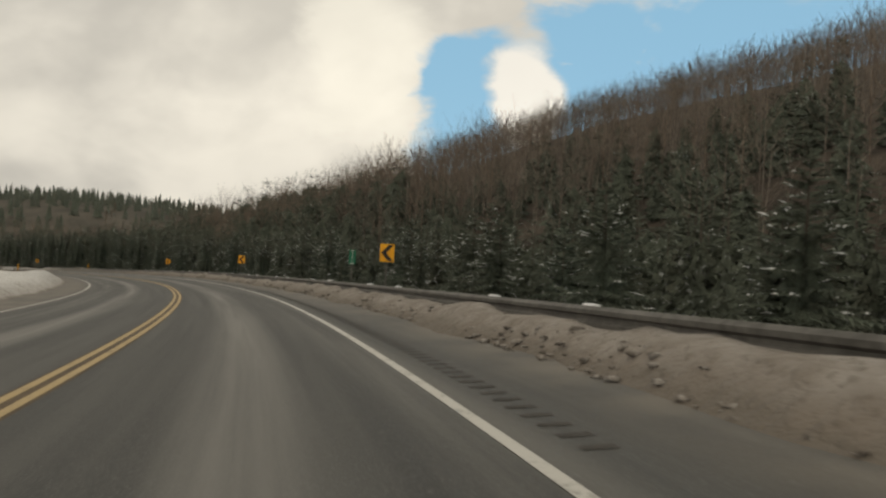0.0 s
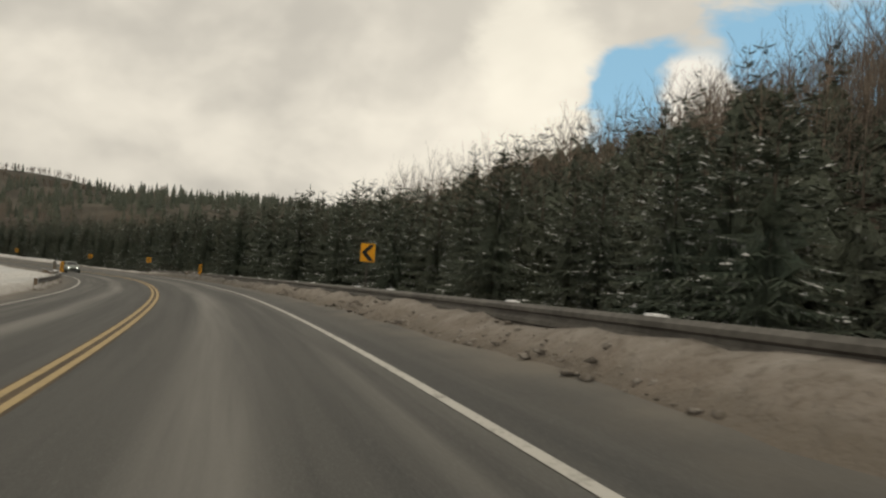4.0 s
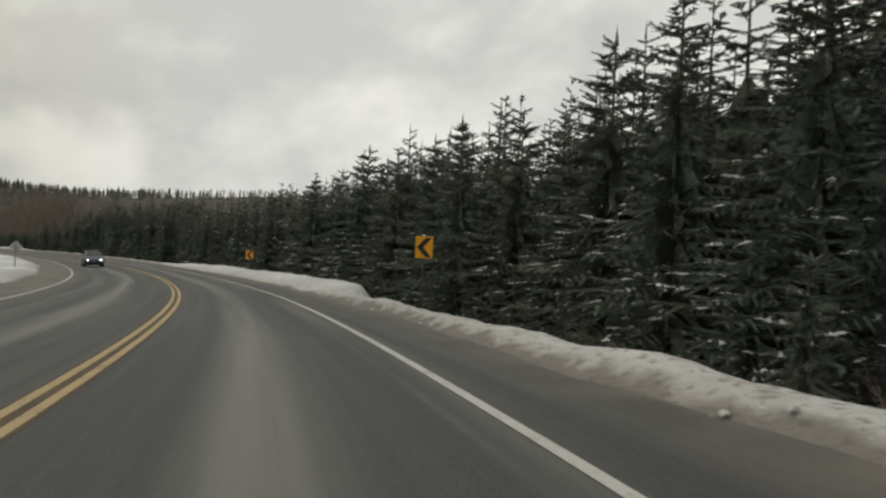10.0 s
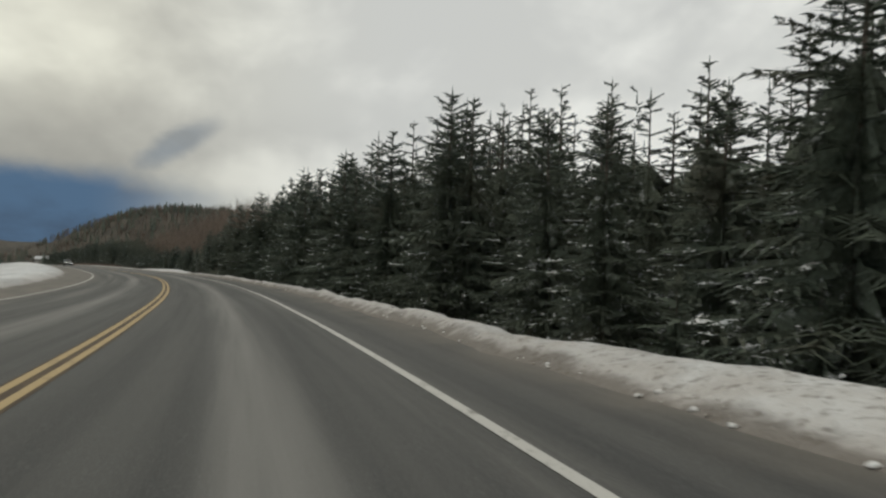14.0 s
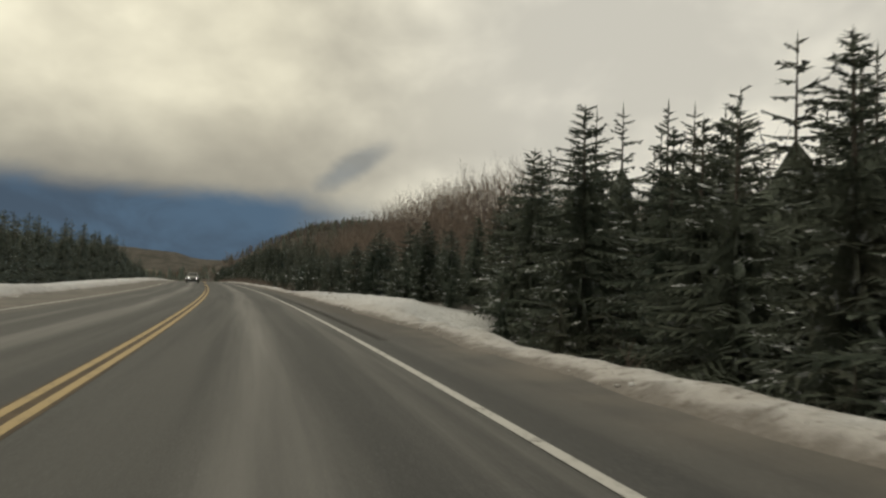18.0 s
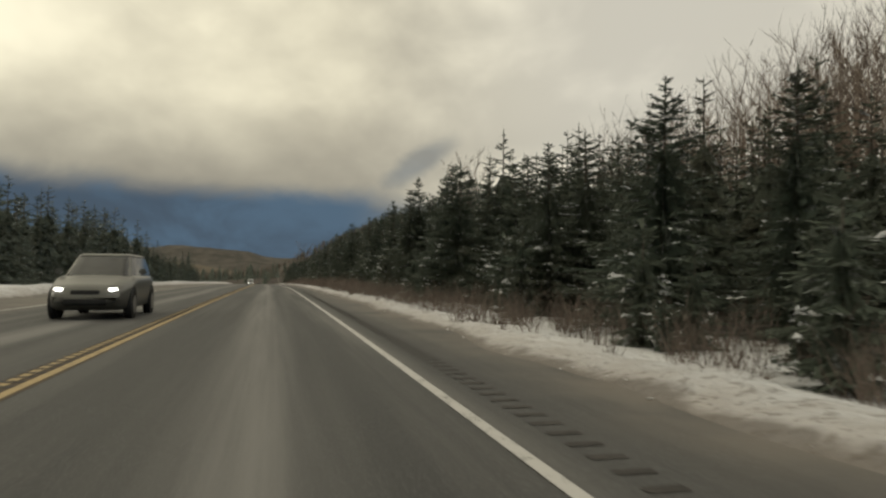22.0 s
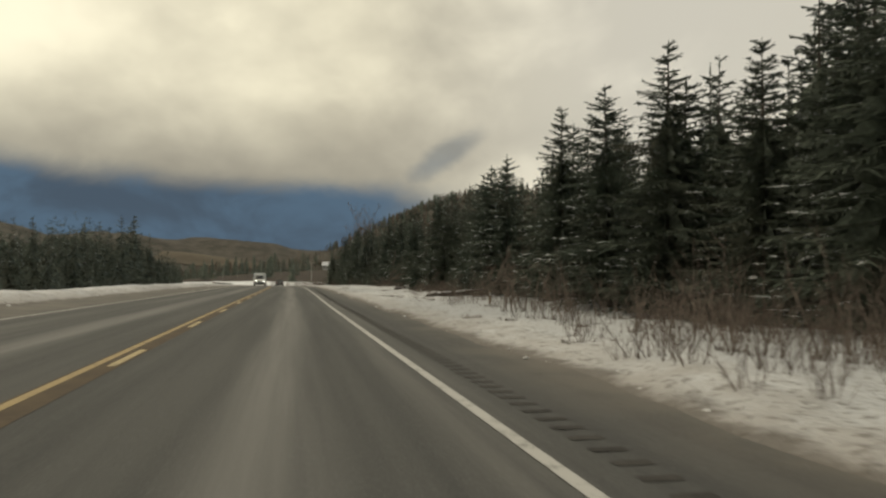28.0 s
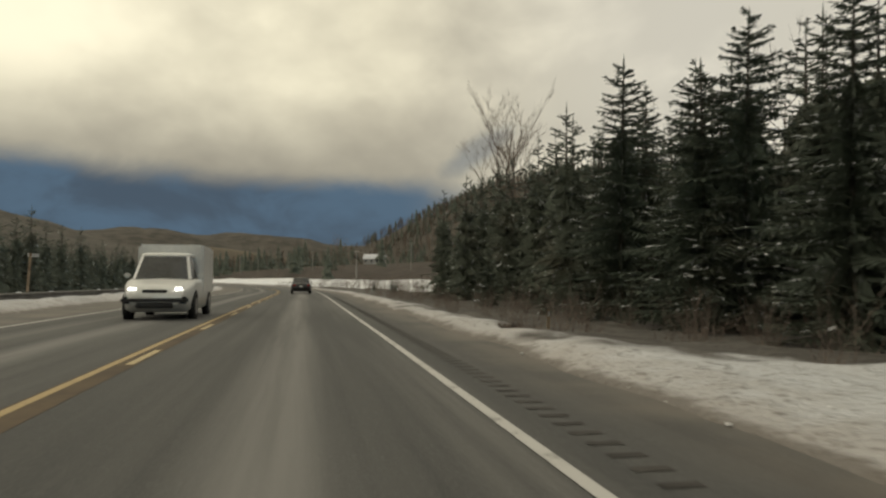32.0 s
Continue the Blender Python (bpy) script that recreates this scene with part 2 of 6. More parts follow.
def m_berm(g, p, uv, under_trees=0.92, soot=1.0):
    """Ploughed roadside snow with sand and salt, then litter under the trees; uv = (distance from the pavement's edge, along)."""
    u = g.split(uv)
    n1, n2, n3, n4 = g.noise(p, 0.5, 3.0), g.noise(p, 1.6, 4.0, 0.6), g.noise(p, 7.0, 3.0, 0.6), g.noise(p, 0.08, 2.0)
    early = g.math("MULTIPLY", g.ramp(u[1], 192.0, 165.0), soot)
    dirty = g.ramp(g.math("MULTIPLY_ADD", n2, 1.6, g.math("MULTIPLY", u[0], -0.50)), -0.25, 1.0)
    dirty = g.math("MULTIPLY", dirty, g.math("MULTIPLY_ADD", early, 0.38, 0.62))
    clean = g.mix(g.ramp(n4, 0.35, 0.65), (0.50, 0.51, 0.53), (0.65, 0.65, 0.66))
    dark = g.math("MULTIPLY", g.ramp(u[1], 110.0, 145.0), early)
    clean = g.mix(g.math("MULTIPLY", early, 0.8), clean, g.mix(dark, (0.27, 0.24, 0.215), (0.17, 0.158, 0.147)))
    c = g.mix(dirty, clean, g.mix(early, (0.30, 0.262, 0.228), g.mix(dark, (0.165, 0.140, 0.120), (0.085, 0.078, 0.072))))
    c = g.mix(g.math("MULTIPLY", g.ramp(n3, 0.54, 0.66), 0.55), c, (0.12, 0.10, 0.082))
    slush = g.ramp(g.math("MULTIPLY_ADD", g.math("SUBTRACT", n2, 0.5), 0.9, u[0]), 0.42, 0.12)
    c = g.mix(g.math("MULTIPLY", slush, 0.8), c, (0.125, 0.108, 0.092))
    reach = g.math("MULTIPLY_ADD", g.math("MULTIPLY", g.ramp(u[1], 400.0, 408.0), g.ramp(u[1], 440.0, 430.0)), 4.0, 0.80)
    reach = g.math("ADD", reach, g.math("MULTIPLY_ADD", g.math("MULTIPLY", g.ramp(u[1], 462.0, 490.0), g.ramp(u[1], 744.0, 732.0)), 5.0, g.math("MULTIPLY", g.math("MULTIPLY", g.ramp(u[1], 618.0, 634.0), g.ramp(u[1], 744.0, 732.0)), 4.0)))
    reach = g.math("ADD", reach, g.ramp(u[1], 235.0, 200.0, 0.0, 2.4))
    reach = g.math("ADD", reach, g.math("MULTIPLY", g.math("MULTIPLY", g.ramp(u[1], 228.0, 242.0), g.ramp(u[1], 302.0, 286.0)), 3.2))
    past = g.math("SUBTRACT", u[0], reach)
    litter = g.ramp(g.math("MULTIPLY_ADD", g.math("SUBTRACT", n1, 0.5), g.ramp(u[1], 400.0, 480.0, 1.6, 4.5), past), -0.2, 0.9)
    c = g.mix(g.math("MULTIPLY", litter, under_trees), c, g.mix(g.ramp(n2, 0.4, 0.7), (0.045, 0.037, 0.030), (0.10, 0.088, 0.076)))
    return c, g.math("ADD", g.math("MULTIPLY", n2, 1.0), g.math("MULTIPLY", n3, 0.35))


def m_asphalt(g, p, uv):
    """uv = (across from the centre line, along)."""
    u = g.split(uv)
    wav = g.math("MULTIPLY", g.math("SUBTRACT", g.noise(g.xyz(0.0, g.math("MULTIPLY", u[1], 0.03), 0.0), 1.0, 2.0), 0.5), 0.7)
    a = g.math("ADD", g.math("ABSOLUTE", u[0]), wav)
    long = g.noise(g.xyz(g.math("MULTIPLY", u[0], 2.2), g.math("MULTIPLY", u[1], 0.05), 0.0), 1.0, 4.0, 0.6)
    fine = g.noise(p, 60.0, 2.0)
    spot = g.noise(p, 0.7, 3.0)
    base = g.mix(g.ramp(long, 0.35, 0.65), (0.038, 0.038, 0.038), (0.064, 0.063, 0.061))
    d1 = g.math("ABSOLUTE", g.math("SUBTRACT", a, 1.95))
    salt = g.math("MULTIPLY", g.ramp(d1, 0.62, 0.05), g.ramp(long, 0.25, 0.7, 0.35, 1.0))
    salt2 = g.math("MULTIPLY", g.ramp(g.math("ABSOLUTE", g.math("SUBTRACT", a, 3.5)), 0.55, 0.05), g.ramp(long, 0.35, 0.7, 0.1, 0.8))
    shoulder = g.math("MULTIPLY", g.ramp(a, 4.0, 5.6), g.ramp(spot, 0.3, 0.7, 0.25, 0.9))
    c = g.mix(g.math("MULTIPLY", salt, 0.90), base, (0.185, 0.18, 0.172))
    c = g.mix(g.math("MULTIPLY", salt2, 0.6), c, (0.18, 0.172, 0.16))
    c = g.mix(shoulder, c, (0.165, 0.145, 0.122))
    wet = g.math("MULTIPLY", g.ramp(g.math("MULTIPLY_ADD", g.math("SUBTRACT", spot, 0.5), 0.9, u[0]), 4.45, 4.85), g.math("MULTIPLY", g.ramp(u[1], 392.0, 404.0), g.ramp(u[1], 462.0, 440.0)))
    c = g.mix(g.math("MULTIPLY", wet, 0.75), c, (0.050, 0.041, 0.034))
    c = g.mix(g.math("MULTIPLY", g.ramp(fine, 0.5, 0.75), 0.35), c, (0.2, 0.2, 0.2))
    return c, fine


def m_needles(g, p, uv):
    r, i = rnd(g), island(g)
    c = g.mix(r, (0.082, 0.108, 0.086), (0.108, 0.124, 0.098))
    c = g.mix(g.math("MULTIPLY", i, 0.5), c, (0.118, 0.128, 0.098))
    c = g.mix(g.ramp(g.noise(p, 0.35, 2.0), 0.55, 0.75, 0.0, 0.5), c, (0.105, 0.088, 0.066))
    n = g.noise(p, 9.0, 2.0, 0.6)
    c = g.mix(g.ramp(n, 0.40, 0.65), g.mix(0.4, c, (0.03, 0.033, 0.026)), c)
    frost = g.math("MULTIPLY", g.ramp(g.noise(p, 3.2, 3.0, 0.65), 0.575, 0.70), g.ramp(g.noise(p, 0.22, 2.0), 0.36, 0.62, 0.10, 0.85))
    c = g.mix(frost, c, (0.46, 0.47, 0.48))
    return c, None


def paint(c, wear, amount=0.5):
    def build(g, p, uv):
        n = g.math("ADD", g.math("MULTIPLY", g.noise(p, 3.0, 4.0, 0.65), 0.6), g.math("MULTIPLY", g.noise(p, 25.0, 3.0), 0.4))
        return g.mix(g.ramp(n, 0.52, 0.66, 0.0, amount), c, wear), n
    return build


SNOW = principled("snow", m_snow, 0.85, bump=0.25)
BERM = principled("ploughed_snow", m_berm, 0.9, bump=0.30)
BERM_OPEN = principled("open_roadside_snow", lambda g, p, uv: m_berm(g, p, uv, 0.0, 0.25), 0.9, bump=0.30)
ASPHALT = principled("asphalt", m_asphalt, 0.72, bump=0.004, spec=0.35)
NEEDLES = principled("needles", m_needles, 0.8, spec=0.15, cut=needle_gaps)
BARK = principled("spruce_bark", two_tone((0.045, 0.036, 0.03), (0.11, 0.095, 0.08), 3.0, 18.0), 0.95, bump=0.03)
TWIG = principled("bare_bark", two_tone((0.115, 0.086, 0.068), (0.215, 0.172, 0.143), 2.0, 12.0), 0.95)
SLOPE_TWIG = principled("grey_bark", two_tone((0.100, 0.082, 0.069), (0.215, 0.184, 0.160), 0.5, 7.0), 0.95)
BRUSH = principled("brush_stems", two_tone((0.085, 0.066, 0.055), (0.185, 0.150, 0.128), 2.0, 12.0), 0.95)
TREE_SNOW = principled("tree_snow", two_tone((0.55, 0.58, 0.62), (0.78, 0.78, 0.80), 3.0, 20.0), 0.85)
BOUGH_SNOW = principled("bough_snow", two_tone((0.42, 0.44, 0.46), (0.66, 0.66, 0.67), 3.0, 20.0), 0.85, cut=lambda g, p: g.ramp(g.noise(p, 14.0, 2.0, 0.6), 0.48, 0.52))
YELLOW_LINE = principled("yellow_line", paint((0.38, 0.285, 0.145), (0.17, 0.14, 0.095), 0.85), 0.7)
DASH_LINE = principled("dashed_line", paint((0.46, 0.37, 0.21), (0.20, 0.17, 0.12), 0.8), 0.7)
STAIN = principled("centre_stain", two_tone((0.070, 0.052, 0.036), (0.105, 0.076, 0.047), 1.2, 12.0), 0.85)
WHITE_LINE = principled("white_line", paint((0.47, 0.46, 0.44), (0.17, 0.165, 0.155), 0.8), 0.7)
GALVANISED = principled("galvanised_steel", two_tone((0.070, 0.066, 0.061), (0.135, 0.128, 0.12), 1.5, 9.0), 0.6, metal=0.3)
CONCRETE = principled("concrete", two_tone((0.10, 0.09, 0.078), (0.19, 0.175, 0.155), 0.8, 7.0), 0.9, bump=0.02)
SIGN_YELLOW = principled("sign_yellow", two_tone((0.72, 0.33, 0.015), (0.80, 0.40, 0.02), 1.5, 8.0), 0.5)
SIGN_BLACK = principled("sign_black", two_tone((0.012, 0.012, 0.012), (0.03, 0.03, 0.03), 3.0, 20.0), 0.55)
SIGN_BACK = principled("sign_aluminium", two_tone((0.32, 0.32, 0.32), (0.45, 0.45, 0.45), 2.0, 10.0), 0.5, metal=0.6)
SIGN_GREEN = principled("sign_green", two_tone((0.010, 0.105, 0.062), (0.016, 0.150, 0.085), 2.0, 10.0), 0.5)
WOOD = principled("weathered_wood", two_tone((0.13, 0.095, 0.065), (0.27, 0.21, 0.15), 2.0, 14.0), 0.9, bump=0.01)
# one dark tone for the flat bars that stand for rumble grooves
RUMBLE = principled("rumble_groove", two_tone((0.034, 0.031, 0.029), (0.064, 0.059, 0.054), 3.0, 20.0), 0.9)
CLOD_DIRTY = principled("dirty_clod", lambda g, p, uv: (g.mix(g.ramp(g.noise(p, 9.0, 3.0, 0.6), 0.4, 0.65), g.mix(island(g), (0.06, 0.050, 0.042), (0.19, 0.168, 0.148)), (0.27, 0.25, 0.235)), g.noise(p, 30.0, 2.0)), 0.9, bump=0.02)
CLOD_PALE = principled("pale_clod", lambda g, p, uv: (g.mix(g.ramp(g.noise(p, 9.0, 3.0, 0.6), 0.45, 0.7), g.mix(island(g), (0.50, 0.49, 0.48), (0.72, 0.72, 0.73)), (0.24, 0.21, 0.18)), g.noise(p, 30.0, 2.0)), 0.9, bump=0.02)
FAR_WOOD = principled("far_woodland", two_tone((0.044, 0.040, 0.033), (0.090, 0.078, 0.064), 0.03, 0.35, 0.38, 0.62), 1.0)
FLOOR = principled("forest_floor", two_tone((0.055, 0.043, 0.035), (0.24, 0.225, 0.215), 0.6, 4.5, 0.44, 0.70), 1.0, bump=0.1)
HILLSIDE = principled("leaf_litter", two_tone((0.028, 0.022, 0.018), (0.078, 0.062, 0.050), 0.25, 2.2, 0.36, 0.66), 1.0, bump=0.15)
FIELD = principled("far_field", two_tone((0.075, 0.060, 0.042), (0.115, 0.092, 0.064), 0.01, 0.1), 1.0)

# ---- the road's line ----
step = 1.0
S0, S1 = -140.0, 1400.0
LAST = ROAD_S[-1]
sk = np.arange(S0, S1 + 0.5, step)
hk = np.radians(np.interp(sk, ROAD_S + [LAST + 60, LAST + 130, LAST + 230, LAST + 330, LAST + 600],
                          ROAD_HEADING + [3.5, 10.0, 22.0, 27.0, 12.0]))
back = sk < 0
hk[back] = radians(ROAD_HEADING[0]) + sk[back] * (radians(ROAD_HEADING[1] - ROAD_HEADING[0]) / ROAD_S[1])
gk = np.tan(np.radians(np.interp(sk, GRADE_S + [LAST + 80, LAST + 250, LAST + 400], GRADE + [-2.05, -1.45, -2.05])))
bk = np.tan(np.radians(np.interp(sk, BANK_S, BANK)))
ker = np.hanning(31)
ker /= ker.sum()


def smooth(a):
    return np.convolve(np.pad(a, 15, mode="edge"), ker, mode="valid")


hk, bk = smooth(hk), smooth(bk)
i0 = int(round(-S0 / step))
cx = np.concatenate([[0], np.cumsum(-np.sin((hk[1:] + hk[:-1]) / 2) * step)])
cy = np.concatenate([[0], np.cumsum(np.cos((hk[1:] + hk[:-1]) / 2) * step)])
cz = np.concatenate([[0], np.cumsum((gk[1:] + gk[:-1]) / 2 * step)])
cx, cy, cz = cx - cx[i0], cy - cy[i0], cz - cz[i0]      # the line runs LANE_OFFSET to the right of the centre line


def lane(s):
    """Distance of the driven line from the centre line."""
    return np.interp(s, LANE_S, LANE_OFFSET)


def along(s):
    f = lambda a: np.interp(s, sk, a)
    return f(cx), f(cy), f(cz), f(hk), f(bk)


def nz(x, y, sc, seed=0.0):
    """Cheap smooth value noise on arrays, about -1 to 1."""
    x, y = np.asarray(x) / sc + seed * 17.3, np.asarray(y) / sc + seed * 9.1
    return (np.sin(x * 1.7 + 1.3 * np.sin(y * 1.1 + 0.7)) + np.sin(y * 2.1 + 1.7 * np.sin(x * 0.9 + 2.0)) +
            0.5 * np.sin(x * 4.3 + y * 3.7 + 1.1 * np.sin(x * 2.3))) / 2.5


def sstep(v, a, b):
    t = np.clip((np.asarray(v, float) - a) / (b - a), 0, 1)
    return t * t * (3 - 2 * t)


EDGE = 5.4      # the pavement's right edge from the centre line


def edge_l(s):
    """Where the snow begins on the left."""
    return np.interp(s, [60, 128, 168, 205, 340, 420, 560, 620, 690, 740], [7.0, 5.6, 5.6, 7.1, 7.4, 7.9, 8.2, 7.8, 7.2, 7.2])


def edge_r(s):
    """Where the snow begins on the right; it lies further in at the bridge."""
    return np.interp(s, [0, 35, 60, 105, 130, 155, 180, 205, 230, 255, 280, 310, 335, 360, 385, 410, 500, 535, 600, 635, 660, 690, 715, 745, 780],
                     [5.26, 5.48, 5.45, 5.21, 5.03, 4.84, 4.89, 4.99, 5.11, 5.23, 5.14, 5.06, 5.17, 5.3, 5.39, 5.4, 5.36, 5.29, 5.23, 5.17, 4.98, 4.85, 4.99, 5.29, 5.6])



def profile(s, l):
    """Height of the ground over the road's plane at distance l from the centre line."""
    s, l = np.broadcast_arrays(np.asarray(s, float), np.asarray(l, float))
    r = l - edge_r(s)
    rail = sstep(s, 190, 178)                                   # guard rail stretch
    mound = sstep(s, 228, 242) * sstep(s, 302, 286) + 0.9 * sstep(s, 402, 412) * sstep(s, 440, 428)
    open_ = sstep(s, 622, 640) * sstep(s, 752, 734)             # open strip of snow before the wood
    crest = 0.06 + 0.06 * sstep(s, 410, 380) + 0.05 * nz(s, 0, 7.0, 1) + 0.26 * mound * (0.8 + 0.4 * nz(s, 0, 16.0, 2))
    wide = 0.70 + 2.4 * sstep(s, 228, 242) * sstep(s, 302, 286) - 0.15 * sstep(s, 420, 380) * sstep(s, 200, 235) + 0.7 * open_ + 2.4 * sstep(s, 404, 414) * sstep(s, 436, 426)
    bank_r = crest * sstep(r, 0.0, wide * 0.75) * (1 - sstep(r, wide, wide + 1.6))
    drop = 0.12 + 1.9 * sstep(s, 200, 230) * sstep(s, 410, 396) + 0.5 * sstep(s, 436, 444) * sstep(s, 486, 474) - 0.22 * open_
    fall = -(drop + 0.12 * nz(s, 0, 40, 3)) * sstep(r, 0.1 + wide, 2.3 + wide + 2.6 * open_)
    right = np.where(rail > 0.5, (0.27 + 0.07 * nz(s, 0, 11.0, 11)) * sstep(r, 0, 0.8) * sstep(r, 3.2, 1.4) - 2.6 * sstep(r, 1.8, 8.0), bank_r + fall)
    hill = (sstep(s, 225, 125) * 0.575 + sstep(s, 150, 230) * sstep(s, 340, 250) * 0.05 + sstep(s, 400, 470) * sstep(s, 640, 520) * 0.22
            + sstep(s, 820, 900) * 0.135 + 0.07) * np.maximum(l - 25, 0)
    cap = 10 + 80 * sstep(s, 240, 150) + (2 + 3 * sstep(s, 240, 150)) * nz(s, l, 60, 13)
    hill = cap * (1 - np.exp(-hill / cap))
    right = right + hill * sstep(l, 22, 40) + 0.25 * nz(s, l, 5.0, 4) * sstep(r, 3, 9)
    q = -l - edge_l(s)
    lcrest = 0.28 + 0.10 * nz(s, 0, 9.0, 5)
    left = lcrest * sstep(q, 0.0, 1.3) * (1 - 0.7 * sstep(q, 2.0, 6.0)) - 0.9 * sstep(q, 3.0, 14.0)
    left = left + (0.9 * sstep(s, 60, 90) * sstep(s, 112, 95) + 0.5 * sstep(s, 20, 50) * sstep(s, 90, 70)) * sstep(q, 0.3, 2.5) * sstep(q, 12, 4)
    left = left + 0.3 * nz(s, l, 14.0, 6) * sstep(q, 3, 12)
    return np.where(l > 0, np.where(r < 0, 0.0, right), np.where(q < 0, 0.0, left))


def place(s, l, dz=0.0, flat=False):
    """World places for distances s along and l across (arrays), standing on the ground."""
    s, l = np.broadcast_arrays(np.asarray(s, float), np.asarray(l, float))
    x, y, z, h, b = along(s)
    lb = np.clip(l, -9.5, EDGE + 4) - lane(s)
    w = l - lane(s)
    return np.stack([x + np.cos(h) * w, y + np.sin(h) * w, z + b * lb + (0.0 if flat else profile(s, l)) + dz], -1)


def mesh_from(name, verts, faces, mats, uv=None, smooth_faces=False):
    me = bpy.data.meshes.new(name)
    me.from_pydata([tuple(v) for v in verts], [], faces)
    for m in mats if isinstance(mats, (list, tuple)) else [mats]:
        me.materials.append(m)
    if uv is not None:
        lay = me.uv_layers.new(name="uv")
        idx = np.empty(len(me.loops), dtype=np.int32)
        me.loops.foreach_get("vertex_index", idx)
        lay.data.foreach_set("uv", np.asarray(uv, dtype=np.float32)[idx].ravel())
    if smooth_faces:
        me.polygons.foreach_set("use_smooth", np.ones(len(me.polygons), dtype=bool))
    me.update()
    return me


def sheet(name, ss, ls, mat, dz=0.0, uvf=None, smooth_faces=True, flat=False):
    """A grid over distances ss along and ls across."""
    A, B = np.meshgrid(ss, ls, indexing="ij")
    V = place(A, B, dz, flat).reshape(-1, 3)
    n, m = len(ss), len(ls)
    F = [(i * m + j, i * m + j + 1, (i + 1) * m + j + 1, (i + 1) * m + j) for i in range(n - 1) for j in range(m - 1)]
    uv = np.stack([(B if uvf is None else uvf(B)), A], -1).reshape(-1, 2)
    return new(name, mesh_from(name, V, F, mat, uv, smooth_faces))


road_s = np.concatenate([np.arange(S0, 760, 3.0), np.arange(760, S1, 10.0)])
tagged(sheet("road", road_s, np.array([-9.0, -7.2, -5.5, -3.8, -2.5, -1.2, 0, 1.2, 2.5, 3.7, 4.6, 6.0]), ASPHALT, flat=True),
       "grey salt-stained two-lane asphalt highway with paved shoulders", "road", kind="structure")


# verge: ploughed snow near the pavement, finely uneven
def verge(name, side, s_to):
    d = np.array([-0.05, 0.15, 0.35, 0.6, 0.85, 1.1, 1.4, 1.7, 2.05, 2.4, 2.8, 3.3, 3.8, 4.4, 5.1, 6.0, 7.0, 8.2, 9.6])
    ss = np.concatenate([np.arange(-40, s_to, 0.6), np.arange(s_to, S1, 8.0)])
    A, D = np.meshgrid(ss, d, indexing="ij")
    L = side * ((edge_r(A) if side > 0 else edge_l(A)) + D)
    V = place(A, L)
    near = sstep(D, 0.1, 0.6) * sstep(D, 9.0, 5.0)
    lump = 0.45 + 0.5 * nz(A, L, 1.1, 7) + 0.35 * nz(A, L, 0.45, 8) + 0.4 * nz(A, L, 2.6, 9)
    V[..., 2] += near * (0.12 * lump * (0.75 + 0.3 * sstep(A, 210, 150)) + 0.05 * nz(A, L, 0.9, 12)) + 0.016
    V[..., 2] -= 0.06 * (D < 0)
    e = 0.20 * nz(A, 0, 1.7, 10) * sstep(D, 1.0, 0.2)
    h = along(A)[3]
    V[..., 0] += np.cos(h) * side * e
    V[..., 1] += np.sin(h) * side * e
    n, m = len(ss), len(d)
    F = [(i * m + j, i * m + j + 1, (i + 1) * m + j + 1, (i + 1) * m + j) for i in range(n - 1) for j in range(m - 1)]
    if side < 0:
        F = [f[::-1] for f in F]
    ob = new(name, mesh_from(name, V.reshape(-1, 3), F, BERM if side > 0 else BERM_OPEN, np.stack([D, A], -1).reshape(-1, 2), True))
    return tagged(ob, "dirty ploughed snow bank along the pavement edge", "snow bank", kind="structure")


verge("verge_right", 1, 800)
verge("verge_left", -1, 800)
gs = np.concatenate([np.arange(S0, 800, 4.0), np.arange(800, S1, 14.0)])
gl = np.concatenate([np.arange(9.0, 31, 1.5)]) + EDGE - 0.3
gl[0] = EDGE + 8.2
tagged(sheet("ground_right", gs[gs < 797], gl, FLOOR), "dark forest floor with patches of snow", "ground", kind="structure")
tagged(sheet("clearing", gs[gs > 795], gl, SNOW), "open snow beyond the end of the wood", "ground", kind="structure")
slope_l = np.concatenate([[gl[-1]], np.arange(38, 80, 5), np.arange(80, 261, 20)])
tagged(sheet("hillside", gs, slope_l, HILLSIDE), "brown wooded slope covered in dead leaves", "ground", kind="structure")
gl2 = -np.concatenate([[8.6], np.arange(10.5, 40, 2.5), np.arange(40, 150, 10)])[::-1] - 7.0
tagged(sheet("ground_left", gs, gl2, SNOW), "snow-covered ground on the inside of the bend", "ground", kind="structure")


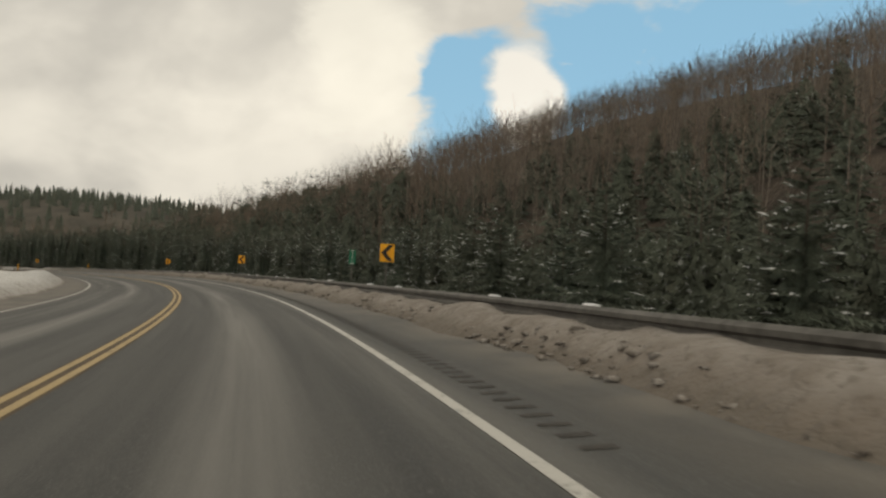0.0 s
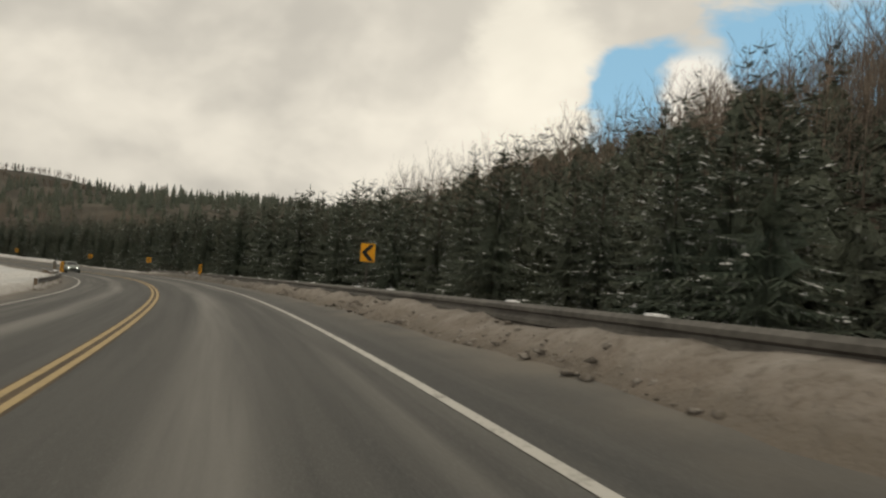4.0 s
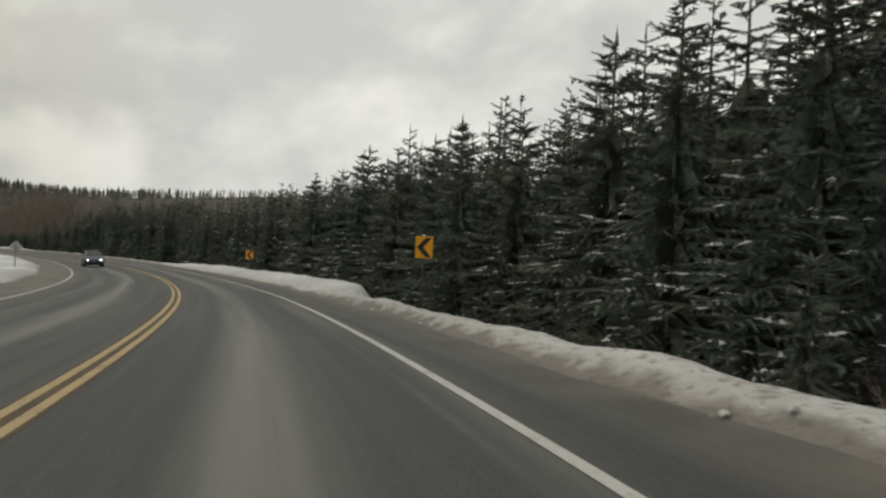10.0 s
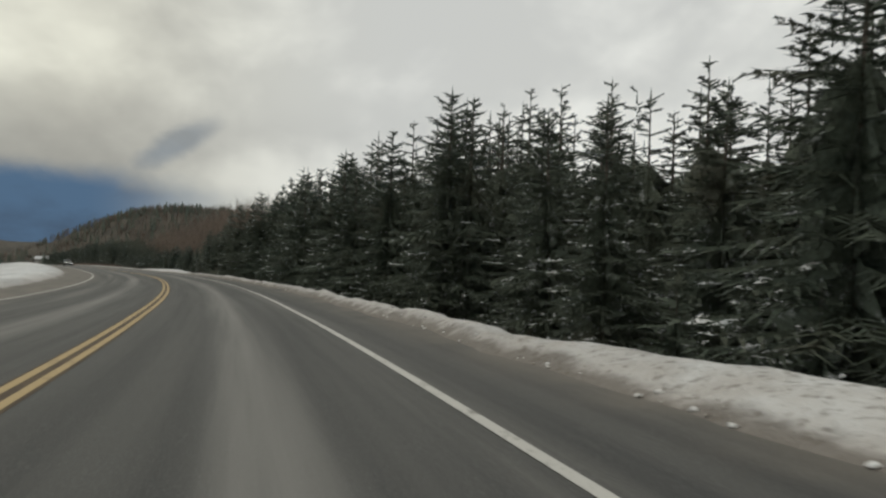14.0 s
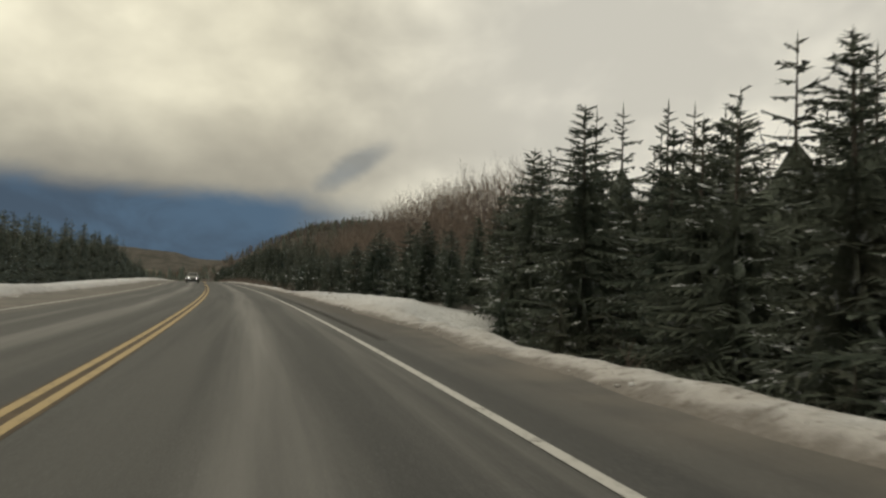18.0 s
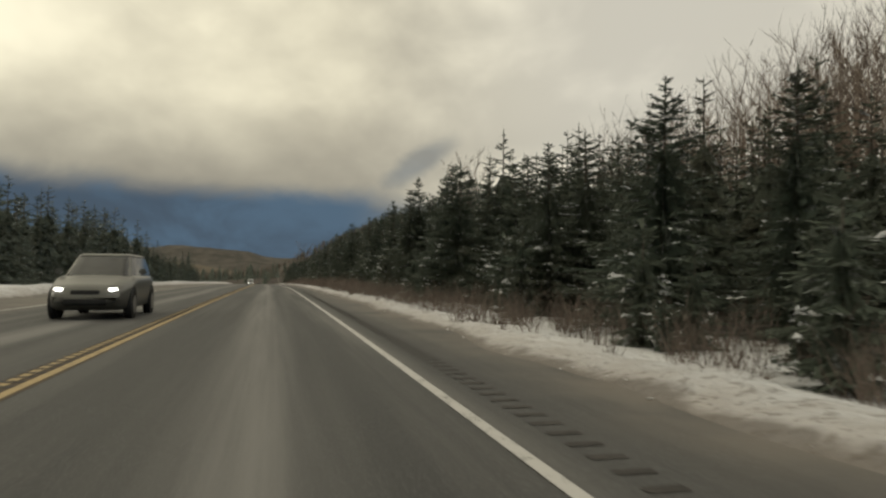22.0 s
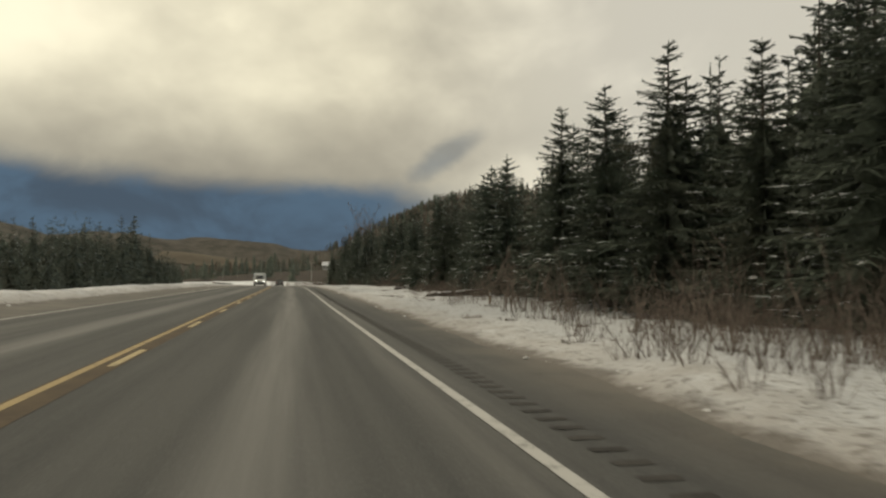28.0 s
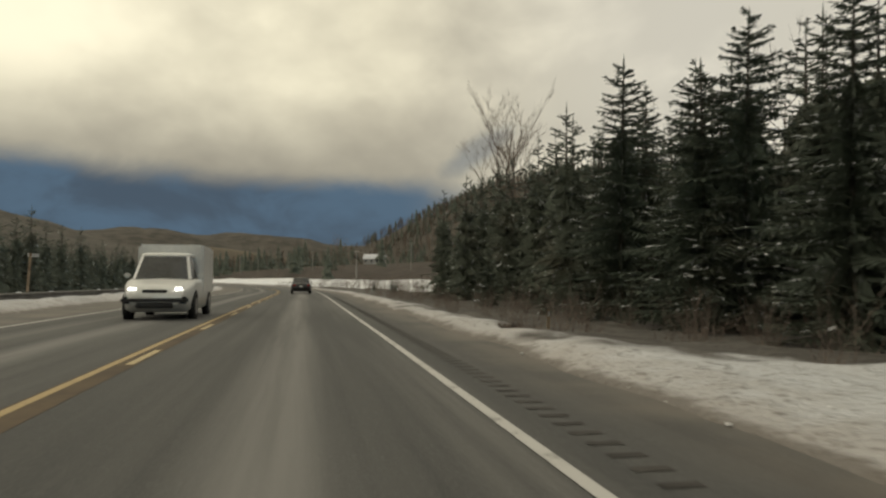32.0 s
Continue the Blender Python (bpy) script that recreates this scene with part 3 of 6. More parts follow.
# far country: one sheet to the horizon with low wooded hills
def far_height(x, y):
    x, y = np.asarray(x, float), np.asarray(y, float)
    r = np.hypot(x - 180, y - 300)
    h = -9 + 6 * nz(x, y, 300, 1)
    def hill(px, py, rx, ry, top, turn=0.0):
        c, s_ = math.cos(turn), math.sin(turn)
        u, v = (x - px) * c + (y - py) * s_, -(x - px) * s_ + (y - py) * c
        return top * np.exp(-((u / rx) ** 2 + (v / ry) ** 2)) * (1 + 0.12 * nz(x, y, 120, 2))
    h += hill(378, 1473, 200, 308, 96)            # wooded hill ahead of the straight
    h += hill(-500, 3300, 1500, 500, 168)          # long ridge across the valley
    h += hill(-900, 2150, 640, 700, 206)
    h += hill(40, 2080, 220, 220, 36)
    h += hill(900, 1150, 620, 380, 97, 0.5)        # hill seen from the bend
    h += hill(420, -60, 170, 260, 60)
    h += hill(720, 470, 240, 260, 40)              # wooded rise behind the bend
    h += hill(2600, 1500, 900, 1500, 96) + hill(-2600, 900, 900, 2200, 130)
    # the whole valley falls away along the straight
    fall = 0.0358 * np.maximum(y - 175, 0) * np.interp(x, [500, 850, 1800], [1.0, 0.75, 0.15])
    return h + sstep(r, 2500, 4300) * 40 - fall


def far_sheet():
    a = np.concatenate([np.linspace(-4600, -1300, 23)[:-1], np.linspace(-1300, 1800, 63), np.linspace(1800, 4600, 20)[1:]])
    b = np.concatenate([np.linspace(-4400, -700, 20)[:-1], np.linspace(-700, 2600, 67), np.linspace(2600, 4700, 22)[1:]])
    A, B = np.meshgrid(a, b, indexing="ij")
    Z = far_height(A, B)
    # keep below the road's own ground
    d = np.full(A.shape, 1e9)
    zr = np.zeros(A.shape)
    for k in range(0, len(sk), 12):
        q = np.hypot(A - cx[k], B - cy[k])
        m = q < d
        d = np.where(m, q, d)
        zr = np.where(m, cz[k], zr)
    near = sstep(d, 300, 140)
    Z = Z * (1 - near) + np.minimum(Z, zr - 4.0) * near
    V = np.stack([A, B, Z], -1).reshape(-1, 3)
    n, m = A.shape
    F = [(i * m + j, (i + 1) * m + j, (i + 1) * m + j + 1, i * m + j + 1) for i in range(n - 1) for j in range(m - 1)]
    return tagged(new("ground", mesh_from("ground", V, F, FAR_WOOD, None, True)), "distant brown wooded hills and valley", "hills", kind="structure")


far_sheet()


# ---- road markings ----
def stripe(name, l, width, s_a, s_b, mat, label, dash=0.0, gap=0.0, dz=0.006):
    V, F = [], []
    def piece(a, b):
        ss = np.arange(a, b + 0.01, min(2.0, b - a))
        base = len(V)
        mid = l(ss) if callable(l) else l
        for q in (place(ss, mid - width / 2, dz), place(ss, mid + width / 2, dz)):
            V.extend(map(tuple, q))
        n = len(ss)
        F.extend((base + i, base + n + i, base + n + i + 1, base + i + 1) for i in range(n - 1))
    if dash:
        a = s_a
        while a + dash < s_b:
            piece(a, a + dash)
            a += dash + gap
    else:
        piece(s_a, s_b)
    return tagged(new(name, mesh_from(name, V, F, mat)), label, "road marking", kind="structure")


LINE_S = [0, 15, 35, 60, 80, 105, 130, 155, 180, 205, 230, 255, 280, 310, 335, 360, 385, 410, 440, 470, 500, 535, 570, 600, 635, 660, 690, 715, 745, 780]


def centre(q):
    """The painted centre wanders a little."""
    return np.interp(q, LINE_S, [0.0, 0.15, 0.3, 0.35, 0.29, 0.16, 0.07, 0.06, 0.04, 0.09, 0.22, 0.26, 0.09, -0.12, -0.1, 0.05, 0.14, -0.02, -0.19, -0.26, -0.19, -0.06, 0.0, -0.02, -0.08, -0.12, -0.14, -0.14, -0.13, -0.11])


def edge_paint(q):
    """So does the white line at the right edge of the lane."""
    return np.interp(q, LINE_S, [3.6, 3.73, 3.88, 3.9, 3.84, 3.73, 3.65, 3.66, 3.56, 3.6, 3.71, 3.74, 3.62, 3.51, 3.62, 3.76, 3.81, 3.71, 3.61, 3.62, 3.73, 3.83, 3.8, 3.72, 3.61, 3.47, 3.42, 3.52, 3.71, 3.8])


stripe("centre_stain", centre, 0.40, -60, 1000, STAIN, "brown dirt along the centre line", dz=0.003)
stripe("yellow_line_left", lambda q: centre(q) - 0.105, 0.105, -60, 1000, YELLOW_LINE, "worn solid yellow centre line")
stripe("yellow_line_right", lambda q: centre(q) + 0.105, 0.105, -60, 592, YELLOW_LINE, "worn solid yellow centre line")
stripe("yellow_line_dashed", lambda q: centre(q) + 0.105, 0.105, 596.6, 1000, DASH_LINE, "dashed pale yellow centre line", 3.1, 3.815)
stripe("edge_line_right", edge_paint, 0.105, -60, 1000, WHITE_LINE, "worn white edge line")
stripe("edge_line_left", lambda q: -np.interp(q, [60, 128, 165, 210, 340, 460, 560, 700], [4.8, 4.4, 4.4, 5.05, 5.1, 5.25, 5.05, 4.65]), 0.12, -60, 1000, WHITE_LINE, "worn white edge line")


def rumble_strip():
    # grooves are dark flat quads just over the asphalt, not cut into it
    V, F = [], []
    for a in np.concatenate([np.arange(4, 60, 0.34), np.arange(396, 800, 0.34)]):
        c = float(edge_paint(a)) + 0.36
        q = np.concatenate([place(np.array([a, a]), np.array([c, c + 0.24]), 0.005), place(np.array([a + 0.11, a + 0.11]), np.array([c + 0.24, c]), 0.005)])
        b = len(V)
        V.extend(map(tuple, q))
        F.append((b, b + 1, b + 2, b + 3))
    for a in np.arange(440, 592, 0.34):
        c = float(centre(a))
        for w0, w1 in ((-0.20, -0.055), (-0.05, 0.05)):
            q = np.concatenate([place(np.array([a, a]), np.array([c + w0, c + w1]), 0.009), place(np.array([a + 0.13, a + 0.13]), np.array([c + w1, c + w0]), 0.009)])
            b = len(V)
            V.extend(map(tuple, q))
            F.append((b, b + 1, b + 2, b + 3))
    tagged(new("rumble_strip", mesh_from("rumble_strip", V, F, RUMBLE)), "rumble strip of flat dark bars on the shoulder and along the centre line", "rumble strip", kind="stuff")


rumble_strip()


# ---- trees ----
def spruce_mesh(seed, height, radius, whorl=0.42, arms=10, pairs=6, snow=0.85, core=0.36):
    """Arrays for the trunk, the needles and the snow of one spruce at the origin: whorls of feathered boughs round a dense heart, open at the top."""
    R = random.Random(seed)
    tv, tf = [], []
    n = 6
    rings = [(-0.6, 0.017), (0.0, 0.014), (height * 0.5, 0.008), (height * 0.99, 0.0010)]
    for z, r in rings:
        for k in range(n):
            a = k * 2 * math.pi / n
            tv.append((math.cos(a) * r * height, math.sin(a) * r * height, z))
    for i in range(len(rings) - 1):
        for k in range(n):
            tf.append((i * n + k, i * n + (k + 1) % n, (i + 1) * n + (k + 1) % n, (i + 1) * n + k))
    nv, nf, sv, sf = [], [], [], []

    def prof(f):
        return radius * (1 - f ** 1.15) ** 0.86 * min(1.0, 0.62 + f * 3.0)

    # dense heart of crossing boughs, ragged at its rim
    f0 = 0.05
    while f0 < 0.67:
        rr = prof(f0) * core
        b = len(nv)
        for k in range(17):
            a = 6.2832 * k / 17 + f0 * 9
            q = rr * (R.uniform(0.95, 1.5) if k % 2 else R.uniform(0.15, 0.45))
            nv.append((q * math.cos(a), q * math.sin(a), height * (f0 + R.uniform(-0.05, 0.03))))
        nv.append((0, 0, height * (f0 + 0.10)))
        nf += [(b + k, b + (k + 1) % 17, b + 17) for k in range(17)]
        f0 += 0.065
    z = height * R.uniform(0.03, 0.06)
    lean = [R.uniform(0.78, 1.16) for _ in range(12)]
    laden = [R.choice((0.0, 0.05, 0.1, 0.35, 1.2)) for _ in range(48)]        # snow clings to some sides only
    while z < height * 0.97:
        f = z / height
        reach = prof(f) * R.uniform(0.84, 1.12)
        k0 = R.uniform(0, 6.28)
        na = max(4, int(arms * (0.60 + 0.5 * (1 - f)) + R.uniform(-0.5, 0.9)))
        for k in range(na):
            a = k0 + k * 2 * math.pi / na + R.uniform(-0.30, 0.30)
            ln = reach * R.uniform(0.68, 1.14) * lean[int((a % 6.283) / 6.2832 * 12) % 12] + 0.10
            c, s = math.cos(a), math.sin(a)
            up = R.uniform(-0.26, 0.06) if f < 0.55 else R.uniform(-0.15, 0.10) + 1.1 * (f - 0.5)
            zb = z + R.uniform(-0.55, 0.55) * whorl

            def at(t, side=0.0, dz=0.0):
                rr = ln * t
                return (c * rr - s * side, s * rr + c * side, zb + up * rr - 0.20 * ln * t * t + 0.20 * ln * t ** 3.5 + dz)
            # the bough itself, a thin upright blade
            b = len(nv)
            nv += [at(0.04, 0, 0.05), at(0.04, 0, -0.06), at(0.62, 0, -0.05), at(1.0), at(0.62, 0, 0.04)]
            nf += [(b, b + 1, b + 2, b + 4), (b + 4, b + 2, b + 3)]
            nt = max(2, round(pairs * min(1.15, 0.38 + 0.36 * ln)))
            gap = 0.80 / nt
            for q in range(nt):
                t = 0.22 + 0.78 * (q + 0.5) / nt
                hw = 0.5 * min(gap * ln, 0.14 if pairs > 4 else 0.34) / ln
                for sd in (-1, 1):
                    tl = min(0.44 * ln * (1.12 - t) + 0.10, 0.60) * R.uniform(0.65, 1.25)
                    b = len(nv)
                    nv += [at(t - hw), at(t + hw), at(t + 0.66 * tl / ln, sd * tl * 0.78, R.uniform(-0.42, 0.06) * tl)]
                    nf.append((b, b + 1, b + 2) if sd > 0 else (b + 1, b, b + 2))
                if R.random() < 0.62:
                    tl = R.uniform(0.10, 0.26) * min(1.0, 0.4 + 0.35 * ln)
                    b = len(nv)
                    nv += [at(t - hw), at(t + hw), at(t + 0.3 * tl / ln, R.uniform(-0.08, 0.08), -tl)]
                    nf.append((b, b + 1, b + 2))
            if R.random() < snow * (1.25 - f) * laden[int(f * 7.99) * 6 + int((a % 6.283) / 6.2832 * 6) % 6] and ln > 0.35:
                for _ in range(R.choice((1, 2, 3))):
                    t0 = R.uniform(0.40, 0.86)
                    sd = R.uniform(-1, 1) * 0.24 * ln * (1.15 - t0)
                    dl = R.uniform(0.18, 0.55) * min(1.0, 0.3 + 0.4 * ln)
                    w = R.uniform(0.03, 0.10) * min(1.0, 0.4 + 0.4 * ln)
                    hgt = R.uniform(0.03, 0.075)
                    b = len(sv)
                    sv += [at(t0, sd, 0.01), at(t0 + 0.45 * dl / ln, sd * 1.2 + w, -0.01), at(t0 + dl / ln, sd * 1.45, -0.02),
                           at(t0 + 0.45 * dl / ln, sd * 1.2 - w, -0.01), at(t0 + 0.5 * dl / ln, sd * 1.2, hgt)]
                    sf += [(b, b + 1, b + 4), (b + 1, b + 2, b + 4), (b + 2, b + 3, b + 4), (b + 3, b, b + 4)]
        z += whorl * R.uniform(0.75, 1.25) * (0.95 if f < 0.65 else 0.80)
    b = len(nv)
    nv += [(0.05, 0, height * 0.95), (-0.04, 0.05, height * 0.95), (-0.04, -0.05, height * 0.95), (0, 0, height * 1.01)]
    nf += [(b, b + 1, b + 3), (b + 1, b + 2, b + 3), (b + 2, b, b + 3)]
    return (tv, tf), (nv, nf), (sv, sf)


def bare_mesh(seed, height, levels=3, spread=0.5, thick=0.011, stems=1):
    """Arrays for a leafless broadleaf tree: tapering limbs that fork into fine twigs."""
    R = random.Random(seed)
    V, F = [], []

    def limb(p, d, ln, r0, level):
        sides = 5 if level == 0 else 3
        segs = 4 if level == 0 else 2
        rings = []
        q, dd = Vector(p), Vector(d).normalized()
        for i in range(segs + 1):
            t = i / segs
            r = r0 * (1 - 0.72 * t)
            side = dd.orthogonal().normalized()
            up = dd.cross(side)
            rings.append(len(V))
            for k in range(sides):
                a = 6.2832 * k / sides
                V.append(tuple(q + (side * math.cos(a) + up * math.sin(a)) * r))
            if i < segs:
                dd = (dd + Vector((R.uniform(-1, 1), R.uniform(-1, 1), R.uniform(0.0, 0.5))) * (0.10 if level == 0 else 0.22)).normalized()
                start = q.copy()
                q = q + dd * (ln / segs)
                if level < levels:
                    n = (3 if level == 0 else 2) + (1 if R.random() < 0.5 else 0)
                    for _ in range(n):
                        if level == 0 and t < 0.22:
                            continue
                        f = R.random()
                        pt = start.lerp(q, f)
                        out = Vector((R.uniform(-1, 1), R.uniform(-1, 1), 0)).normalized()
                        nd = (dd * R.uniform(0.7, 1.1) + out * spread * R.uniform(0.7, 1.3)).normalized()
                        limb(pt, nd, ln * R.uniform(0.30, 0.50), max(r0 * (1 - 0.72 * t) * 0.52, 0.006), level + 1)
        if level == levels:
            for _ in range(6):
                o = (dd + Vector((R.uniform(-1, 1), R.uniform(-1, 1), R.uniform(-0.1, 0.8))) * 0.75).normalized() * ln * R.uniform(0.35, 0.75)
                w = o.orthogonal().normalized() * 0.010
                st = Vector(p).lerp(q, R.uniform(0.2, 1.0))
                b0 = len(V)
                V.extend((tuple(st - w), tuple(st + w), tuple(st + o)))
                F.append((b0, b0 + 1, b0 + 2))
        for i in range(segs):
            for k in range(sides):
                a, b = rings[i], rings[i + 1]
                F.append((a + k, a + (k + 1) % sides, b + (k + 1) % sides, b + k))

    for s in range(stems):
        a = R.uniform(0, 6.28)
        tilt = 0.0 if stems == 1 else R.uniform(0.1, 0.5)
        limb((0.1 * math.cos(a) * (stems > 1), 0.1 * math.sin(a) * (stems > 1), -0.4), (tilt * math.cos(a), tilt * math.sin(a), 1), height * R.uniform(0.75, 1.0), thick * height, 0)
    return V, F


def scatter(name, templates, spots, mat, label, category):
    """One joined mesh of many copies; spots are (x, y, z, turn, scale, template)."""
    verts, faces, off = [], [], 0
    T_ = [(np.array(v, dtype=np.float64), np.array([(f + (f[-1],))[:4] if len(f) == 3 else f for f in fs], dtype=np.int64), np.array([len(f) for f in fs]))
          for v, fs in templates]
    cnt = []
    for x, y, z, turn, sc, k in spots:
        v, f, c = T_[k]
        ca, sa = math.cos(turn) * sc, math.sin(turn) * sc
        verts.append(np.stack([v[:, 0] * ca - v[:, 1] * sa + x, v[:, 0] * sa + v[:, 1] * ca + y, v[:, 2] * sc + z], -1))
        faces.append(f + off)
        cnt.append(c)
        off += len(v)
    Vv, Ff, Cc = np.concatenate(verts), np.concatenate(faces), np.concatenate(cnt)
    me = bpy.data.meshes.new(name)
    me.vertices.add(len(Vv))
    me.vertices.foreach_set("co", Vv.astype(np.float32).ravel())
    mask = np.arange(4)[None, :] < Cc[:, None]
    loops = Ff[mask].astype(np.int32)
    me.loops.add(len(loops))
    me.loops.foreach_set("vertex_index", loops)
    me.polygons.add(len(Cc))
    starts = np.concatenate([[0], np.cumsum(Cc)[:-1]]).astype(np.int32)
    me.polygons.foreach_set("loop_start", starts)
    me.update(calc_edges=True)
    me.validate()
    me.materials.append(mat)
    return tagged(new(name, me), label, category, kind="stuff")


def part(name, arr, mat, parent, label=""):
    ob = new(name, mesh_from(name, arr[0], arr[1], mat))
    ob.parent = parent
    return tagged(ob, label)


SPRUCE = [(10.0, 2.9, 0.85), (10.0, 2.6, 0.85), (10.5, 3.1, 0.85), (9.0, 2.8, 0.85), (10.5, 2.7, 0.85), (9.0, 3.0, 0.85), (9.5, 2.9, 4.2), (10.0, 2.8, 3.4)]
spruces = []
for k, (h_, r_, w_) in enumerate(SPRUCE):
    t_, n_, w_ = spruce_mesh(100 + k, h_, r_, snow=w_)
    root = new("spruce_tree")
    part("trunk", t_, BARK, root)
    part("crown", n_, NEEDLES, root)
    tagged(part("snow", w_, BOUGH_SNOW, root, "thin snow lying on the boughs"), kind="stuff")
    tagged(root, "dark green spruce with thin snow on its drooping boughs" if k < 6 else "dark green spruce with boughs well covered in snow", "tree", group="spruces along the road")
    spruces.append(root)

RT = random.Random(5)


def height_at(s):
    return float(np.interp(s, [0, 60, 100, 145, 165, 185, 200, 212, 220, 254, 280, 303, 313, 325, 350, 370, 382, 398, 407, 418, 430, 475, 485, 500, 516, 545, 575, 650, 680, 725, 760, 770, 790],
                           [6.8, 7.2, 8.8, 11.2, 12.2, 10.7, 9.0, 9.9, 10.9, 11.4, 10.9, 9.6, 10.0, 11.4, 11.8, 12.2, 9.4, 8.5, 7.4, 5.0, 4.6, 4.6, 5.2, 6.6, 8.3, 8.2, 9.2, 9.5, 8.4, 8.4, 9.2, 9.6, 8.8]))


def edge_at(s):
    """Distance of the wood's edge from the centre line."""
    return float(np.interp(s, [-60, 40, 110, 150, 190, 240, 262, 285, 330, 380, 396, 412, 440, 470, 520, 570, 625, 670, 730, 800],
                           [13, 13, 14, 14.5, 11.6, 12.3, 13.8, 13.0, 11, 10.0, 10.6, 11.8, 10.4, 10.3, 12.1, 13.9, 14.3, 14.6, 13.4, 13.0]))


front, back_spots, deep_spots = [], [], []
s = 12.0
while s < 787:
    e = edge_at(s)
    for row in range(5):
        l = e + row * 3.3 + RT.uniform(-1.4, 1.4)
        ss = s + RT.uniform(-1.6, 1.6)
        hgt = height_at(s) * RT.uniform(0.90, 1.13) * (0.86 if row == 0 else 1.0)
        (front if row == 0 else back_spots if row < 3 else deep_spots).append((ss, l, hgt))
        if row in (1, 2, 3):
            back_spots.append((ss + RT.uniform(0.9, 1.7), l + RT.uniform(-1.0, 1.0), height_at(s) * RT.uniform(0.88, 1.06)))
    s += 2.6
keep = sorted(front[:287]) + [(421.5, 11.4, 4.7), (427.5, 11.9, 4.9), (432, 11.2, 4.9)]
rest = front[287:] + back_spots
used = set()
for ss, l, hgt in keep:
    k = RT.randrange(6)
    if ss < 100 or ss < 150 and k < 4:
        k = 6 + k % 2
    x, y, z = place(ss, l)
    sc = hgt / SPRUCE[k][0]
    m = Matrix.LocRotScale((float(x), float(y), float(z) - 0.1), Euler((RT.uniform(-0.03, 0.03), RT.uniform(-0.03, 0.03), RT.uniform(0, 6.28))), None)
    if k not in used:
        used.add(k)
        ob = spruces[k]
        ob.matrix_world = m
    else:
        ob = copy_thing(spruces[k], m)
    wide_ = 1.14 * sc ** 0.75
    ob.scale = (wide_ * RT.uniform(0.9, 1.1), wide_ * RT.uniform(0.9, 1.1), sc)

MIDWOOD = [spruce_mesh(340 + k, 12.0, 3.9, 1.8, 7, 2, 0.30, 0.55) for k in range(5)]
FOREST = [spruce_mesh(300 + k, 12.0, 3.6, 1.12, 8, 2, 0.42, 0.42) for k in range(5)]


def spot(ss, l, sc, n, sink=0.15, rnd=RT):
    x, y, z = place(ss, l)
    return (float(x), float(y), float(z) - sink, rnd.uniform(0, 6.28), sc, rnd.randrange(n))


forest = [spot(ss, l, h_ / 12.0, 5) for ss, l, h_ in rest]

# wood on the other side of the straight and on the inside far off
wood_left = []
s = 455.0
while s < 905:
    for row in range(4):
        big = RT.uniform(0.72, 1.0) * float(np.interp(s, [455, 520, 590, 631, 660, 704, 740, 775, 790, 830, 900], [0.70, 1.0, 1.12, 1.25, 0.95, 0.66, 0.85, 1.2, 0.85, 0.75, 0.75]))
        wood_left.append(spot(s + RT.uniform(-1.6, 1.6), -(24 + row * 4.0 + RT.uniform(-1.6, 1.6)), big, 5))
    s += 2.8
climb = [spot(RT.uniform(0, 190), 27 + 34 * RT.random() ** 1.3, RT.uniform(0.42, 0.75), 5) for _ in range(330)]
climb += [spot(RT.uniform(96, 218), RT.uniform(26, 44), RT.uniform(0.82, 1.14), 5) for _ in range(110)]
climb += [spot(RT.uniform(165, 240), RT.uniform(44, 85), RT.uniform(1.0, 1.4), 5) for _ in range(120)]
deep = climb + [spot(ss, l, h_ / 12.0, 5) for ss, l, h_ in deep_spots] + wood_left[2::4] + wood_left[3::4]
forest += wood_left[0::4] + wood_left[1::4]
scatter("forest", [f[1] for f in FOREST], forest, NEEDLES, "dense dark spruce forest behind the roadside trees", "forest")
scatter("forest_snow", [f[2] for f in FOREST], forest, BOUGH_SNOW, "thin snow on the boughs of the forest", "snow")
scatter("forest_trunks", [f[0] for f in FOREST], forest, BARK, "trunks of the spruce forest", "forest")
scatter("deep_forest", [f[1] for f in MIDWOOD], deep, NEEDLES, "dark spruces deeper in the wood", "forest")
scatter("deep_forest_snow", [f[2] for f in MIDWOOD], deep, BOUGH_SNOW, "thin snow on the deeper spruces", "snow")

